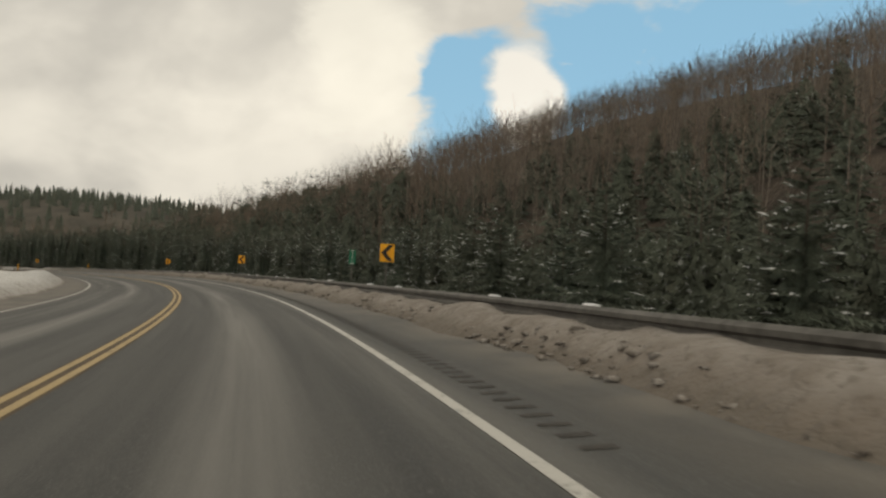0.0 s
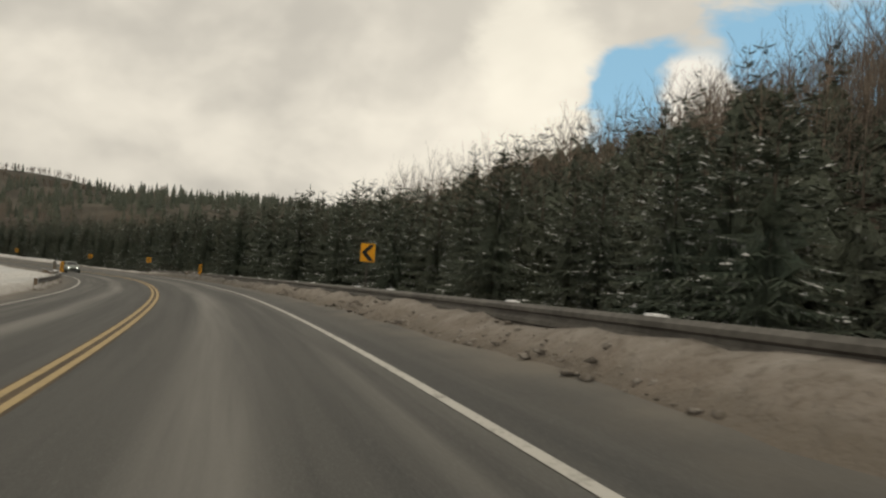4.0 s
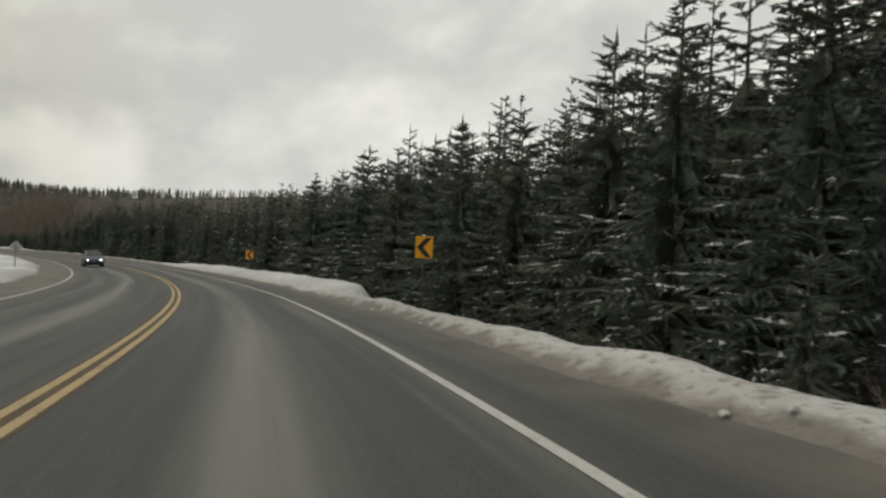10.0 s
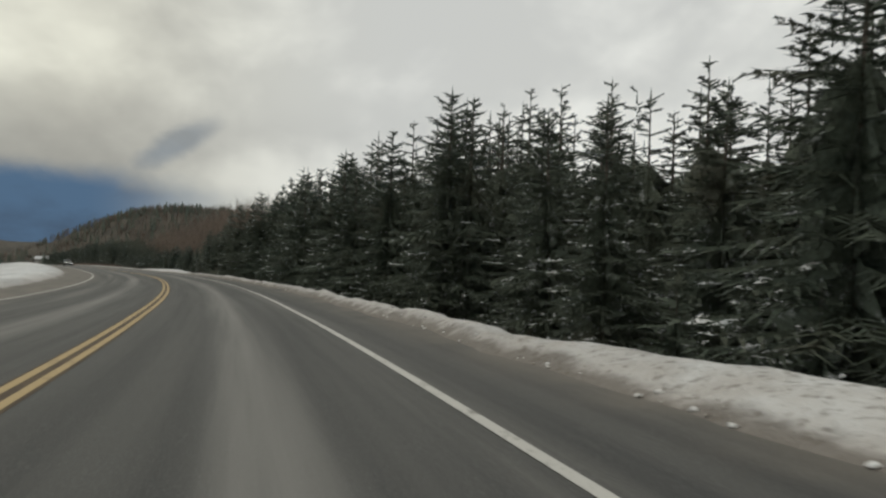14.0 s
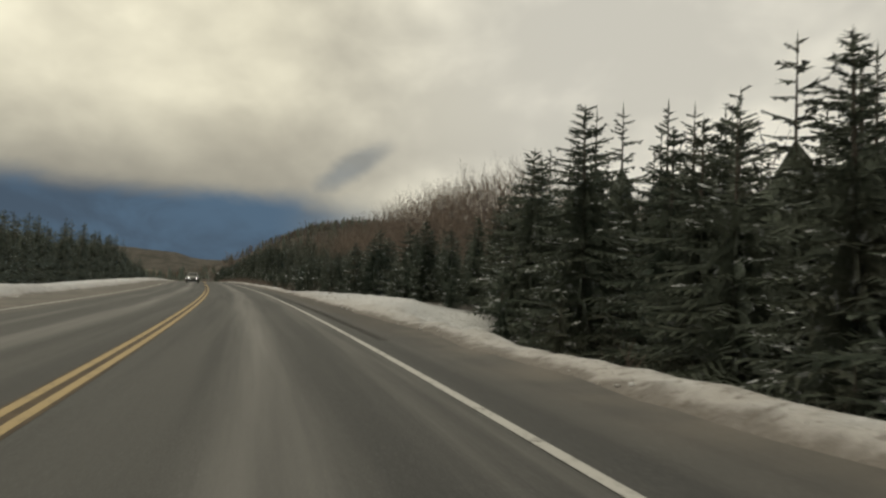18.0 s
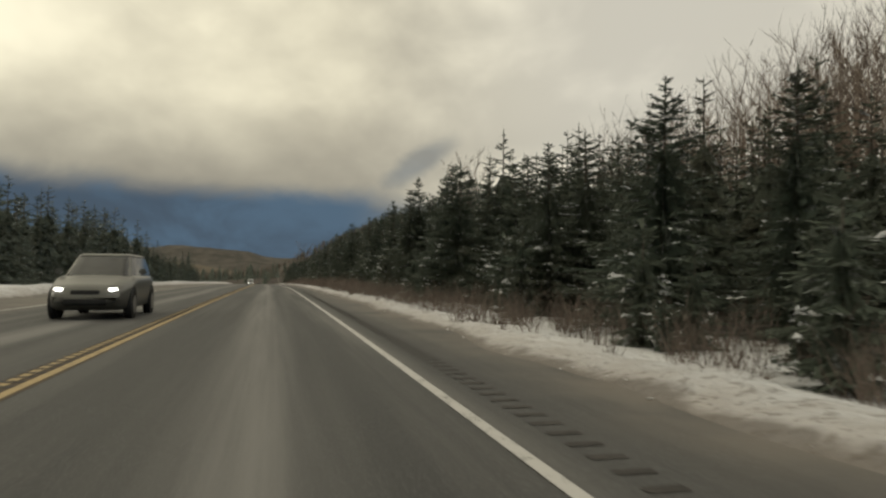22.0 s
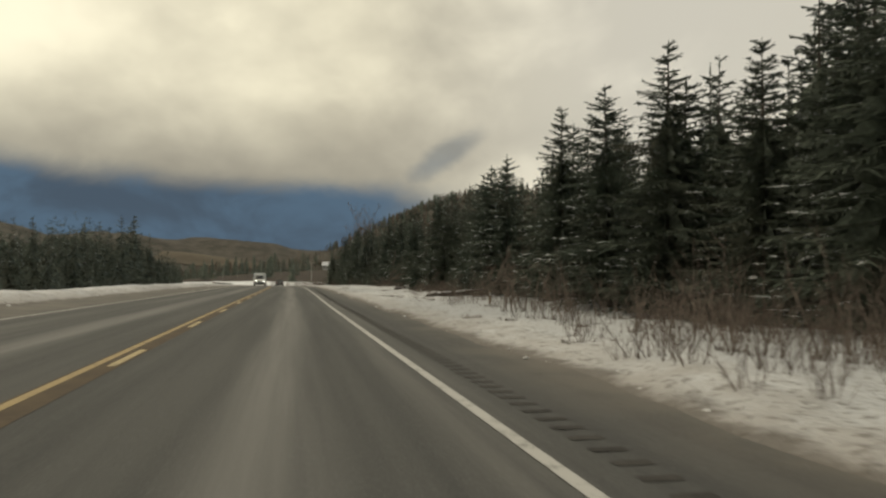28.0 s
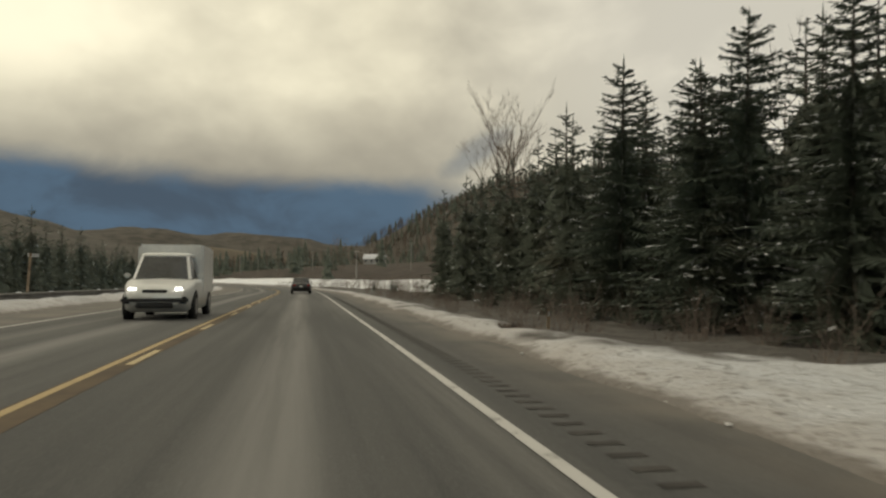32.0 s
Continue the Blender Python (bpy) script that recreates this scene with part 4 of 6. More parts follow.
# leafless broadleaf trees
def crown_tree(seed, h, limbs=14, subs=5, twigs=3, thick=1.0):
    """A leafless tree: a stem with rising limbs that fork into a rounded crown of fine twigs."""
    R = random.Random(seed)
    V, F = [], []

    def spike(p, q, r, n=3, r1=0.0):
        d = (q - p).normalized()
        u = d.orthogonal().normalized()
        v = d.cross(u)
        b = len(V)
        for e, rad in ((p, r), (q, r1)) if r1 else ((p, r),):
            for k in range(n):
                a = 6.2832 * k / n
                V.append(tuple(e + (u * math.cos(a) + v * math.sin(a)) * rad))
        if r1:
            F.extend((b + k, b + (k + 1) % n, b + n + (k + 1) % n, b + n + k) for k in range(n))
        else:
            V.append(tuple(q))
            F.extend((b + k, b + (k + 1) % n, b + n) for k in range(n))

    def blade(p, d, w):
        o = d.orthogonal().normalized() * w * thick
        b = len(V)
        V.extend((tuple(p - o), tuple(p + o), tuple(p + d)))
        F.append((b, b + 1, b + 2))

    bend = Vector((R.uniform(-0.04, 0.04) * h, R.uniform(-0.04, 0.04) * h, h * 0.48))
    top = Vector((bend.x * 1.4, bend.y * 1.4, h * 0.90))
    foot = Vector((0, 0, -0.04 * h))
    spike(foot, bend, 0.0075 * h, 4, 0.0048 * h)
    spike(bend, top, 0.0048 * h, 3)
    rx, rz, mid_z = h * R.uniform(0.16, 0.22), h * R.uniform(0.28, 0.33), h * 0.68
    for k in range(limbs):
        a = 2.4 * k + R.uniform(-0.5, 0.5)
        e = math.asin(min(0.98, -0.55 + 1.5 * (k + R.random()) / limbs))
        end = Vector((bend.x + math.cos(a) * math.cos(e) * rx, bend.y + math.sin(a) * math.cos(e) * rx, mid_z + math.sin(e) * rz))
        f = min(0.9, max(0.26, (end.z / h - 0.14 - 0.5 * math.cos(e) * rx / h)))
        st = foot.lerp(bend, f / 0.48) if f < 0.48 else bend.lerp(top, (f - 0.48) / 0.42)
        knee = st.lerp(end, 0.5) + Vector((math.cos(a), math.sin(a), -0.3)) * 0.022 * h
        spike(st, knee, 0.0022 * h, 3, 0.0014 * h)
        spike(knee, end, 0.0014 * h)
        for _ in range(subs):
            u = R.uniform(0.25, 1.0)
            q = st.lerp(knee, u * 2) if u < 0.5 else knee.lerp(end, u * 2 - 1)
            d = ((end - st).normalized() * 0.8 + Vector((R.uniform(-1, 1), R.uniform(-1, 1), R.uniform(0.1, 0.9))) * 0.62).normalized() * h * R.uniform(0.07, 0.14)
            blade(q, d, h * 0.0011)
            for _ in range(twigs):
                d2 = (d.normalized() + Vector((R.uniform(-1, 1), R.uniform(-1, 1), R.uniform(-0.1, 0.8))) * 0.75).normalized() * h * R.uniform(0.03, 0.065)
                blade(q + d * R.uniform(0.35, 0.95), d2, h * 0.0008)
    return V, F


BARE = [crown_tree(40 + k, 14.0, 13, 4, 1) for k in range(6)]
bare = []
for _ in range(1000):
    ss, l = RT.uniform(-20, 225), 40 + 180 * RT.random()
    bare.append(spot(ss, l, RT.uniform(0.52, 0.84), 6))
for _ in range(260):
    bare.append(spot(RT.uniform(468, 600), RT.uniform(32, 80), RT.uniform(0.55, 0.8), 6))
for _ in range(110):
    bare.append(spot(RT.uniform(200, 440), RT.uniform(30, 60), RT.uniform(0.7, 0.95), 6))
for _ in range(40):
    bare.append(spot(RT.uniform(600, 790), RT.uniform(28, 45), RT.uniform(0.9, 1.2), 6))
for _ in range(320):
    bare.append(spot(RT.uniform(230, 660), RT.uniform(70, 255), RT.uniform(0.7, 1.1), 6))
for _ in range(150):
    bare.append(spot(RT.uniform(85, 175), RT.uniform(31, 62), RT.uniform(0.80, 1.1), 6))
for _ in range(120):
    bare.append(spot(RT.uniform(165, 240), RT.uniform(44, 85), RT.uniform(0.9, 1.25), 6))
for _ in range(520):
    ss, in_ = RT.uniform(430, 532), RT.uniform(7, 36)
    tall = float(np.interp(in_, [7, 16, 36], [0.55, 0.86, 1.06])) * float(np.interp(ss, [430, 455, 468, 480, 520], [0.60, 0.62, 0.85, 1.2, 1.15]))
    bare.append(spot(ss, edge_at(ss) + in_, tall * RT.uniform(0.84, 1.08), 6))
SLIM = [crown_tree(60 + k, 13.0, 11, 3, 2, 2.6) for k in range(4)]
slim = []
for _ in range(2700):
    ss = RT.uniform(-10, 200)
    slim.append(spot(ss, 34 + 190 * RT.random() ** 1.1, RT.uniform(0.48, 0.82), 4))
for _ in range(900):
    slim.append(spot(RT.uniform(60, 175), RT.uniform(38, 125), RT.uniform(0.5, 0.85), 4))
scatter("slope_trees", SLIM, slim, SLOPE_TWIG, "thin leafless trees crowding the hillside", "trees")
scatter("bare_trees", BARE, bare, TWIG, "leafless grey-brown broadleaf trees on the slope", "trees")

# a few leafless trees at the edge of the wood
ROADSIDE = [bare_mesh(70 + k, 13.0, 3, 0.42, 0.009) for k in range(2)]
for k, (ss, l, sc) in enumerate(((797, 20, 1.5), (800, 23, 1.3), (560, 24, 1.2), (572, 26, 1.25), (300, 20, 0.9), (335, 22, 0.8))):
    ob = new("bare_tree", mesh_from("bare_tree", *ROADSIDE[k % 2], TWIG))
    x, y, z = place(ss, l)
    ob.matrix_world = Matrix.LocRotScale((float(x), float(y), float(z)), Euler((0, 0, k * 1.3)), Vector((sc, sc, sc)))
    tagged(ob, "tall leafless broadleaf tree with fine upright twigs", "tree", group="bare trees at the wood's edge")

# roadside brush and young spruces
def shrub_mesh(seed, h, stems=10, thick=0.011):
    """A clump of thin leafless stems with side twigs."""
    R = random.Random(seed)
    V, F = [], []
    for _ in range(stems):
        a, lean_, ln = R.uniform(0, 6.28), R.uniform(0.05, 0.65), h * R.uniform(0.55, 1.1)
        d = Vector((math.cos(a) * math.sin(lean_), math.sin(a) * math.sin(lean_), math.cos(lean_)))
        p = Vector((R.uniform(-0.25, 0.25), R.uniform(-0.25, 0.25), -0.1))
        w = d.cross(Vector((R.uniform(-1, 1), R.uniform(-1, 1), 0.2))).normalized() * thick
        w2 = d.cross(w).normalized() * thick
        b_ = len(V)
        V += [tuple(p - w), tuple(p + w), tuple(p + w2), tuple(p + d * ln)]
        F += [(b_, b_ + 1, b_ + 3), (b_ + 1, b_ + 2, b_ + 3), (b_ + 2, b_, b_ + 3)]
        for k in range(4):
            q = p + d * ln * R.uniform(0.3, 0.9)
            o = (d * 0.8 + Vector((R.uniform(-1, 1), R.uniform(-1, 1), R.uniform(-0.2, 0.6))) * 0.8).normalized() * ln * R.uniform(0.15, 0.35)
            b_ = len(V)
            V += [tuple(q - w * 0.6), tuple(q + w * 0.6), tuple(q + o)]
            F.append((b_, b_ + 1, b_ + 2))
    return V, F


SHRUB = [shrub_mesh(90 + k, 1.6) for k in range(5)]
shrub = []
for k_ in range(680):
    ss = RT.uniform(436, 628) if k_ > 140 else RT.uniform(628, 745)
    near_ = 6.7 if ss < 480 else 7.5 if ss < 628 else 9.5
    shrub.append(spot(ss, near_ + (edge_at(ss) - near_) * RT.random() ** 0.8, RT.uniform(0.3, 0.95), 5, 0.0))
for _ in range(260):
    shrub.append(spot(RT.uniform(796, 930), RT.uniform(9.5, 34), RT.uniform(0.7, 1.7), 5, 0.0))
for _ in range(620):
    ss = RT.uniform(180, 400)
    shrub.append(spot(ss, edge_at(ss) - RT.uniform(-1, 3.4), RT.uniform(0.4, 1.1), 5, 0.0))
for _ in range(330):
    ss = RT.uniform(488, 662)
    shrub.append(spot(ss, RT.uniform(7.2, 10.6), RT.uniform(0.25, 0.68), 5, 0.0))
for _ in range(18):
    shrub.append(spot(RT.uniform(634, 660), RT.uniform(8.2, 11.0), RT.uniform(0.9, 1.5), 5, 0.0))
for _ in range(190):
    ss = RT.uniform(740, 800)
    shrub.append(spot(ss, float(edge_r(ss)) + 2.0 + 5.0 * RT.random(), RT.uniform(0.3, 0.9), 5, 0.0))
RB = random.Random(77)
low = []
for k in range(70):
    shrub.append(spot(RB.uniform(540, 628), RB.uniform(7.4, 9.6), RB.uniform(0.22, 0.55), 5, 0.0, RB))
for k in range(130):
    shrub.append(spot(RB.uniform(548, 645), RB.uniform(8.4, 12.6), RB.uniform(0.45, 1.3), 5, 0.0, RB))
for k in range(880):
    ss = RB.uniform(476, 640)
    low.append(spot(ss, float(edge_r(ss)) + 0.8 + 4.2 * RB.random(), RB.uniform(0.28, 0.78), 5, 0.0, RB))
scatter("brush", SHRUB, shrub, BRUSH, "leafless reddish-brown brush standing in the snow by the ditch", "brush")
scatter("verge_brush", [shrub_mesh(190 + k, 1.6, 12, 0.014) for k in range(5)], low, BRUSH, "low leafless brush poking out of the snow along the verge", "brush")
YOUNG = []
for k in range(3):
    t_, n_, w_ = spruce_mesh(500 + k, 2.4, 0.85, 0.27, 7, 5, 1.1)
    root = new("young_spruce")
    part("trunk", t_, BARK, root)
    part("crown", n_, NEEDLES, root)
    tagged(part("snow", w_, BOUGH_SNOW, root, "snow on the twigs"), kind="stuff")
    tagged(root, "small young spruce with snow on its twigs", "tree", group="young spruces at the wood's edge")
    YOUNG.append(root)
young = [(424.0, 13.8, 0.42), (757, 13.5, 0.5), (806, 11.5, 0.5), (815, 12.5, 0.65), (826, 12.0, 0.5)]
for k_ in range(230):
    ss = RT.uniform(5, 180) if k_ < 60 else RT.uniform(180, 620) if k_ < 200 else RT.uniform(620, 790)
    young.append((ss, edge_at(ss) - RT.uniform(0.8, 2.8), RT.uniform(0.5, 1.3)))
for k, (ss, l, sc) in enumerate(young):
    x, y, z = place(ss, l)
    m = Matrix.LocRotScale((float(x), float(y), float(z) - 0.03), Euler((0, 0, k * 2.1)), None)
    ob = YOUNG[k] if k < 3 else copy_thing(YOUNG[k % 3], m)
    ob.matrix_world = m
    ob.scale = (sc, sc, sc)


# fallen dead branches on the snow
def dead_branch(ss, l, turn, sc, tilt=86):
    ob = new("dead_branch", mesh_from("dead_branch", *bare_mesh(int(ss * 3), 3.2, 2, 0.6, 0.0055), BRUSH))
    x, y, z = place(ss, l)
    ob.matrix_world = Matrix.LocRotScale((float(x), float(y), float(z) + 0.10), Euler((radians(tilt), 0, turn)), Vector((sc, sc, sc)))
    tagged(ob, "fallen dead branch lying on the snow", "branch", group="fallen branches")


for _ in range(34):
    ss = RT.uniform(560, 625) if _ < 8 else RT.uniform(630, 748)
    dead_branch(ss, RT.uniform(9.6, 12.5), RT.uniform(0, 6.28), RT.uniform(0.35, 0.8))
for _ in range(9):
    dead_branch(RT.uniform(634, 664), RT.uniform(9.6, 12.0), RT.uniform(0.8, 2.4), RT.uniform(0.5, 0.9), RT.uniform(58, 84))
for a in ((340, 9.5, 0.9, 1.3), (322, 9.0, 2.3, 1.0), (677, 9.6, 0.4, 1.3), (676, 10.2, 2.0, 1.4), (697, 10.2, 1.2, 1.7, 62), (699, 10.8, 1.6, 1.9, 55), (701, 10.0, 1.9, 1.5, 70), (704, 11.2, 1.3, 1.8, 58), (664, 11.0, 1.4, 1.3, 60), (668, 11.6, 1.8, 1.5, 52)):
    dead_branch(*a)


# a fallen log with a torn end at the wood's edge
def fallen_log(ss, l, turn, ln, r, up=0.18):
    R = random.Random(int(ss))
    V, F = [], []
    for i in range(9):
        t = i / 8
        for k in range(8):
            a = 6.2832 * k / 8
            q = r * (1 - 0.5 * t) * R.uniform(0.7, 1.3)
            V.append((t * ln + (R.uniform(-0.25, 0.05) if i == 0 else 0), q * math.cos(a) + 0.08 * math.sin(3 * t), q * math.sin(a) + 0.25 * t))
    for i in range(8):
        F += [(i * 8 + k, i * 8 + (k + 1) % 8, (i + 1) * 8 + (k + 1) % 8, (i + 1) * 8 + k) for k in range(8)]
    F += [tuple(range(8)), tuple(range(64, 72))]
    root = new("fallen_log")
    x, y, z = place(ss, l)
    root.matrix_world = Matrix.LocRotScale((float(x), float(y), float(z) + up), Euler((0, 0, float(along(ss)[3]) + turn)), None)
    part("stem", (V, F), BARK, root)
    for k in range(7):
        t = R.uniform(0.15, 0.95)
        stub = new("stub", mesh_from("stub", *bare_mesh(int(ss) + k, R.uniform(0.5, 1.3), 1, 0.6, 0.016), BRUSH))
        stub.parent = root
        stub.matrix_local = Matrix.LocRotScale((t * ln, 0, 0.1), Euler((R.uniform(-1.3, 1.3), R.uniform(-0.6, 0.9), 0)), None)
    cap = []
    for i in range(6):
        t = 0.12 + i * 0.15
        q = r * (1 - 0.5 * t)
        cap += [(t * ln, 0.08 * math.sin(3 * t) + q * sy, 0.25 * t + q * sz) for sy, sz in ((-0.7, 0.75), (0, 1.15 + R.uniform(0, 0.25)), (0.7, 0.75))]
    part("snow", (cap, [(i * 3 + k, i * 3 + 3 + k, i * 3 + 4 + k, i * 3 + 1 + k) for i in range(5) for k in (0, 1)]), TREE_SNOW, root, "snow lying on the log")
    tagged(root, "fallen dark log with broken stubs lying in the snow", "log", group="fallen logs")


fallen_log(667.3, 9.3, 0.62, 5.0, 0.16, 0.06)
fallen_log(669.0, 10.6, 0.2, 4.2, 0.12, 0.05)
fallen_log(688.0, 10.2, 1.1, 4.6, 0.13, 0.05)
fallen_log(326.0, 8.6, 0.9, 2.6, 0.11, 0.05)


def tuft(ss, l, r):
    """A low clump of blades on one root, poking out of the snow."""
    V, F = [(0.0, 0.0, -0.06)], []
    R = random.Random(int(ss * 7))
    for k in range(46):
        a, q = R.uniform(0, 6.28), r * R.random() ** 0.6
        p = Vector((q * math.cos(a), q * math.sin(a), -0.03))
        d = Vector((math.cos(a) * 0.5 + R.uniform(-0.4, 0.4), math.sin(a) * 0.5 + R.uniform(-0.4, 0.4), R.uniform(0.3, 0.9))) * r * R.uniform(0.4, 0.8)
        w = d.orthogonal().normalized() * 0.018
        b = len(V)
        V += [tuple(p - w), tuple(p + w), tuple(p + d)]
        F += [(b, b + 1, b + 2), (0, b, b + 1)]
    ob = new("tuft", mesh_from("tuft", V, F, BRUSH))
    x, y, z = place(ss, l)
    ob.matrix_world = Matrix.Translation((float(x), float(y), float(z) + 0.05))
    tagged(ob, "low tuft of dead grass poking out of the snow bank", "grass tuft", group="grass tufts")


for _ in range(70):
    tuft(RT.uniform(600, 748), RT.uniform(6.0, 9.0), RT.uniform(0.10, 0.32))
for _ in range(60):
    tuft(RT.uniform(405, 600), RT.uniform(6.2, 7.6), RT.uniform(0.12, 0.35))


# crumbs and clods of ploughed snow
def clod_mesh(seed):
    R = random.Random(seed)
    bm = bmesh.new()
    bmesh.ops.create_icosphere(bm, subdivisions=1, radius=1.0)
    for v in bm.verts:
        v.co *= R.uniform(0.4, 1.25)
        v.co.z *= 0.5
        v.co.x *= 1.3
    bm.verts.index_update()
    out = [tuple(v.co) for v in bm.verts], [tuple(v.index for v in f.verts) for f in bm.faces]
    bm.free()
    return out


CLOD = [clod_mesh(800 + k) for k in range(6)]
for name_, lab_, mat_, rows_ in (("snow_clods", "dirty clods of snow thrown up by the plough", CLOD_DIRTY, ((-5, 192, 1, 5200, 0.105), (128, 190, -1, 250, 0.12))),
                                 ("pale_snow_clods", "pale clods of snow along the ploughed bank", CLOD_PALE, ((185, 420, 1, 1300, 0.07), (420, 745, 1, 1000, 0.05), (190, 745, -1, 700, 0.12)))):
    spots_ = []
    for s_a, s_b, side_, n_, big_ in rows_:
        for _ in range(n_):
            ss = RT.uniform(s_a, s_b)
            l = side_ * (float(edge_r(ss) if side_ > 0 else edge_l(ss)) + 0.05 + 1.5 * RT.random() ** 1.4)
            q = spot(ss, l, big_ * (0.18 + 0.82 * RT.random() ** 3.0), 6, -0.02)
            spots_.append(q)
    scatter(name_, CLOD, spots_, mat_, lab_, "snow clods")


# ---- roadside furniture ----
def box(bm, size, at=(0, 0, 0), bevel=0.0, rot=None):
    g = bmesh.ops.create_cube(bm, size=1.0)
    m = Matrix.Translation(at) @ (rot or Matrix.Identity(4)) @ Matrix.Diagonal((*size, 1))
    bmesh.ops.transform(bm, matrix=m, verts=g["verts"])
    if bevel:
        es = list({e for v in g["verts"] for e in v.link_edges})
        bmesh.ops.bevel(bm, geom=es, offset=bevel, segments=2, affect="EDGES")
    return g


def tube(bm, r, h, at=(0, 0, 0), seg=10, rot=None, r2=None):
    g = bmesh.ops.create_cone(bm, cap_ends=True, segments=seg, radius1=r, radius2=r if r2 is None else r2, depth=h)
    bmesh.ops.transform(bm, matrix=Matrix.Translation(at) @ (rot or Matrix.Identity(4)), verts=g["verts"])
    return g


def bpart(name, build, mat, parent=None, label="", m=None):
    bm = bmesh.new()
    build(bm)
    me = bpy.data.meshes.new(name)
    bm.to_mesh(me)
    bm.free()
    me.materials.append(mat)
    ob = new(name, me)
    if parent is not None:
        ob.parent = parent
    if m is not None:
        ob.matrix_local = m
    return tagged(ob, label)


def stand(ss, l, turn=0.0, dz=0.0, on_road=False):
    """A pose at (ss, l) whose +y runs along the road."""
    x, y, z = place(ss, l)
    h = float(along(ss)[3])
    return Matrix.LocRotScale((float(x), float(y), float(z) + dz), Euler((0, 0, h + turn)), None)


W_SHAPE = [(0.0, 0.0), (-0.055, 0.045), (-0.055, 0.10), (0.0, 0.135), (0.0, 0.175), (-0.055, 0.21), (-0.055, 0.265), (0.0, 0.31)]


def road_z(ss, l, up):
    """Height above the road's own plane."""
    x, y, z, h, b = along(ss)
    w = l - float(lane(ss))
    return Vector((float(x + np.cos(h) * w), float(y + np.sin(h) * w), float(z + b * w + up)))


POST_MESH = None


def guard_rail(s_a, s_b, l, top, label, posts=True):
    """W-beam panels lapped end to end on steel posts with offset blocks; the beam's top stands at top over the road."""
    global POST_MESH
    far = l
    l = far if not callable(far) else float(far((s_a + s_b) / 2))
    side = 1 if l > 0 else -1
    at_l = far if callable(far) else (lambda a: far)
    root = new("guard_rail")
    root.matrix_world = Matrix.Translation(road_z((s_a + s_b) / 2, l, 0))
    base = root.matrix_world.translation
    tagged(root, label, "guard rail", group="guard rails")
    n = max(1, round((s_b - s_a) / 3.81))
    d = (s_b - s_a) / n
    for i in range(n):
        V, F = [], []
        ss = np.linspace(s_a + i * d - 0.12, s_a + (i + 1) * d, 4)
        for a in ss:
            for k, (u, z) in enumerate(W_SHAPE):
                V.append(tuple(road_z(a, at_l(a) + side * (u - 0.004 * (i % 2)), top - 0.31 + z) - base))
        for a in ss:
            for k, (u, z) in enumerate(W_SHAPE):
                V.append(tuple(road_z(a, at_l(a) + side * (u + 0.012 - 0.004 * (i % 2)), top - 0.31 + z) - base))
        m, q = len(W_SHAPE), 4 * len(W_SHAPE)
        for a in range(3):
            for k in range(m - 1):
                f = (a * m + k, (a + 1) * m + k, (a + 1) * m + k + 1, a * m + k + 1)
                F += [f, tuple(v + q for v in f[::-1])]
            F += [(a * m + m - 1, (a + 1) * m + m - 1, q + (a + 1) * m + m - 1, q + a * m + m - 1), (q + a * m, q + (a + 1) * m, (a + 1) * m, a * m)]
        ob = new("rail_panel", mesh_from("rail_panel", V, F, GALVANISED))
        ob.parent = root
    if POST_MESH is None:
        bm = bmesh.new()
        box(bm, (0.012, 0.15, 1.5), (0.16, 0, -0.75), 0.003)
        box(bm, (0.15, 0.15, 0.36), (0.075, 0, -0.18), 0.01)
        pm = bpy.data.meshes.new("post")
        bm.to_mesh(pm)
        pm.materials.append(WOOD)
        bm.clear()
        box(bm, (0.18, 0.26, 0.04), (0.10, 0, 0.02), 0.018)
        sm = bpy.data.meshes.new("snow_cap")
        bm.to_mesh(sm)
        bm.free()
        sm.materials.append(TREE_SNOW)
        POST_MESH = (pm, sm)
    for i in range(n + 1):
        a = s_a + min(i * d, s_b - s_a - 0.1)
        h = float(along(a)[3])
        for nm, me, dz in (("post", POST_MESH[0], 0.0), ("snow_cap", POST_MESH[1], 0.0)):
            if nm == "snow_cap" and i % 3 == 2:
                continue
            ob = new(nm, me)
            ob.parent = root
            ob.matrix_local = Matrix.Translation(road_z(a, at_l(a) + side * 0.02, top - 0.02) - base) @ Matrix.Rotation(h + (0 if side > 0 else math.pi), 4, "Z")
    return root


guard_rail(-14, 159.0, lambda a: float(np.interp(a, [70, 140], [6.4, 5.75])), 0.58, "weathered galvanised W-beam guard rail half buried in dirty snow")
guard_rail(163.2, 183.5, 5.78, 0.58, "short galvanised W-beam guard rail past the bridge parapet")
guard_rail(128, 156.5, -5.75, 0.70, "galvanised W-beam guard rail before the bridge")
guard_rail(168, 184, -6.3, 0.58, "galvanised W-beam guard rail past the bridge")
guard_rail(752, 860, -8.8, 0.62, "dark W-beam guard rail along the outer snow bank")


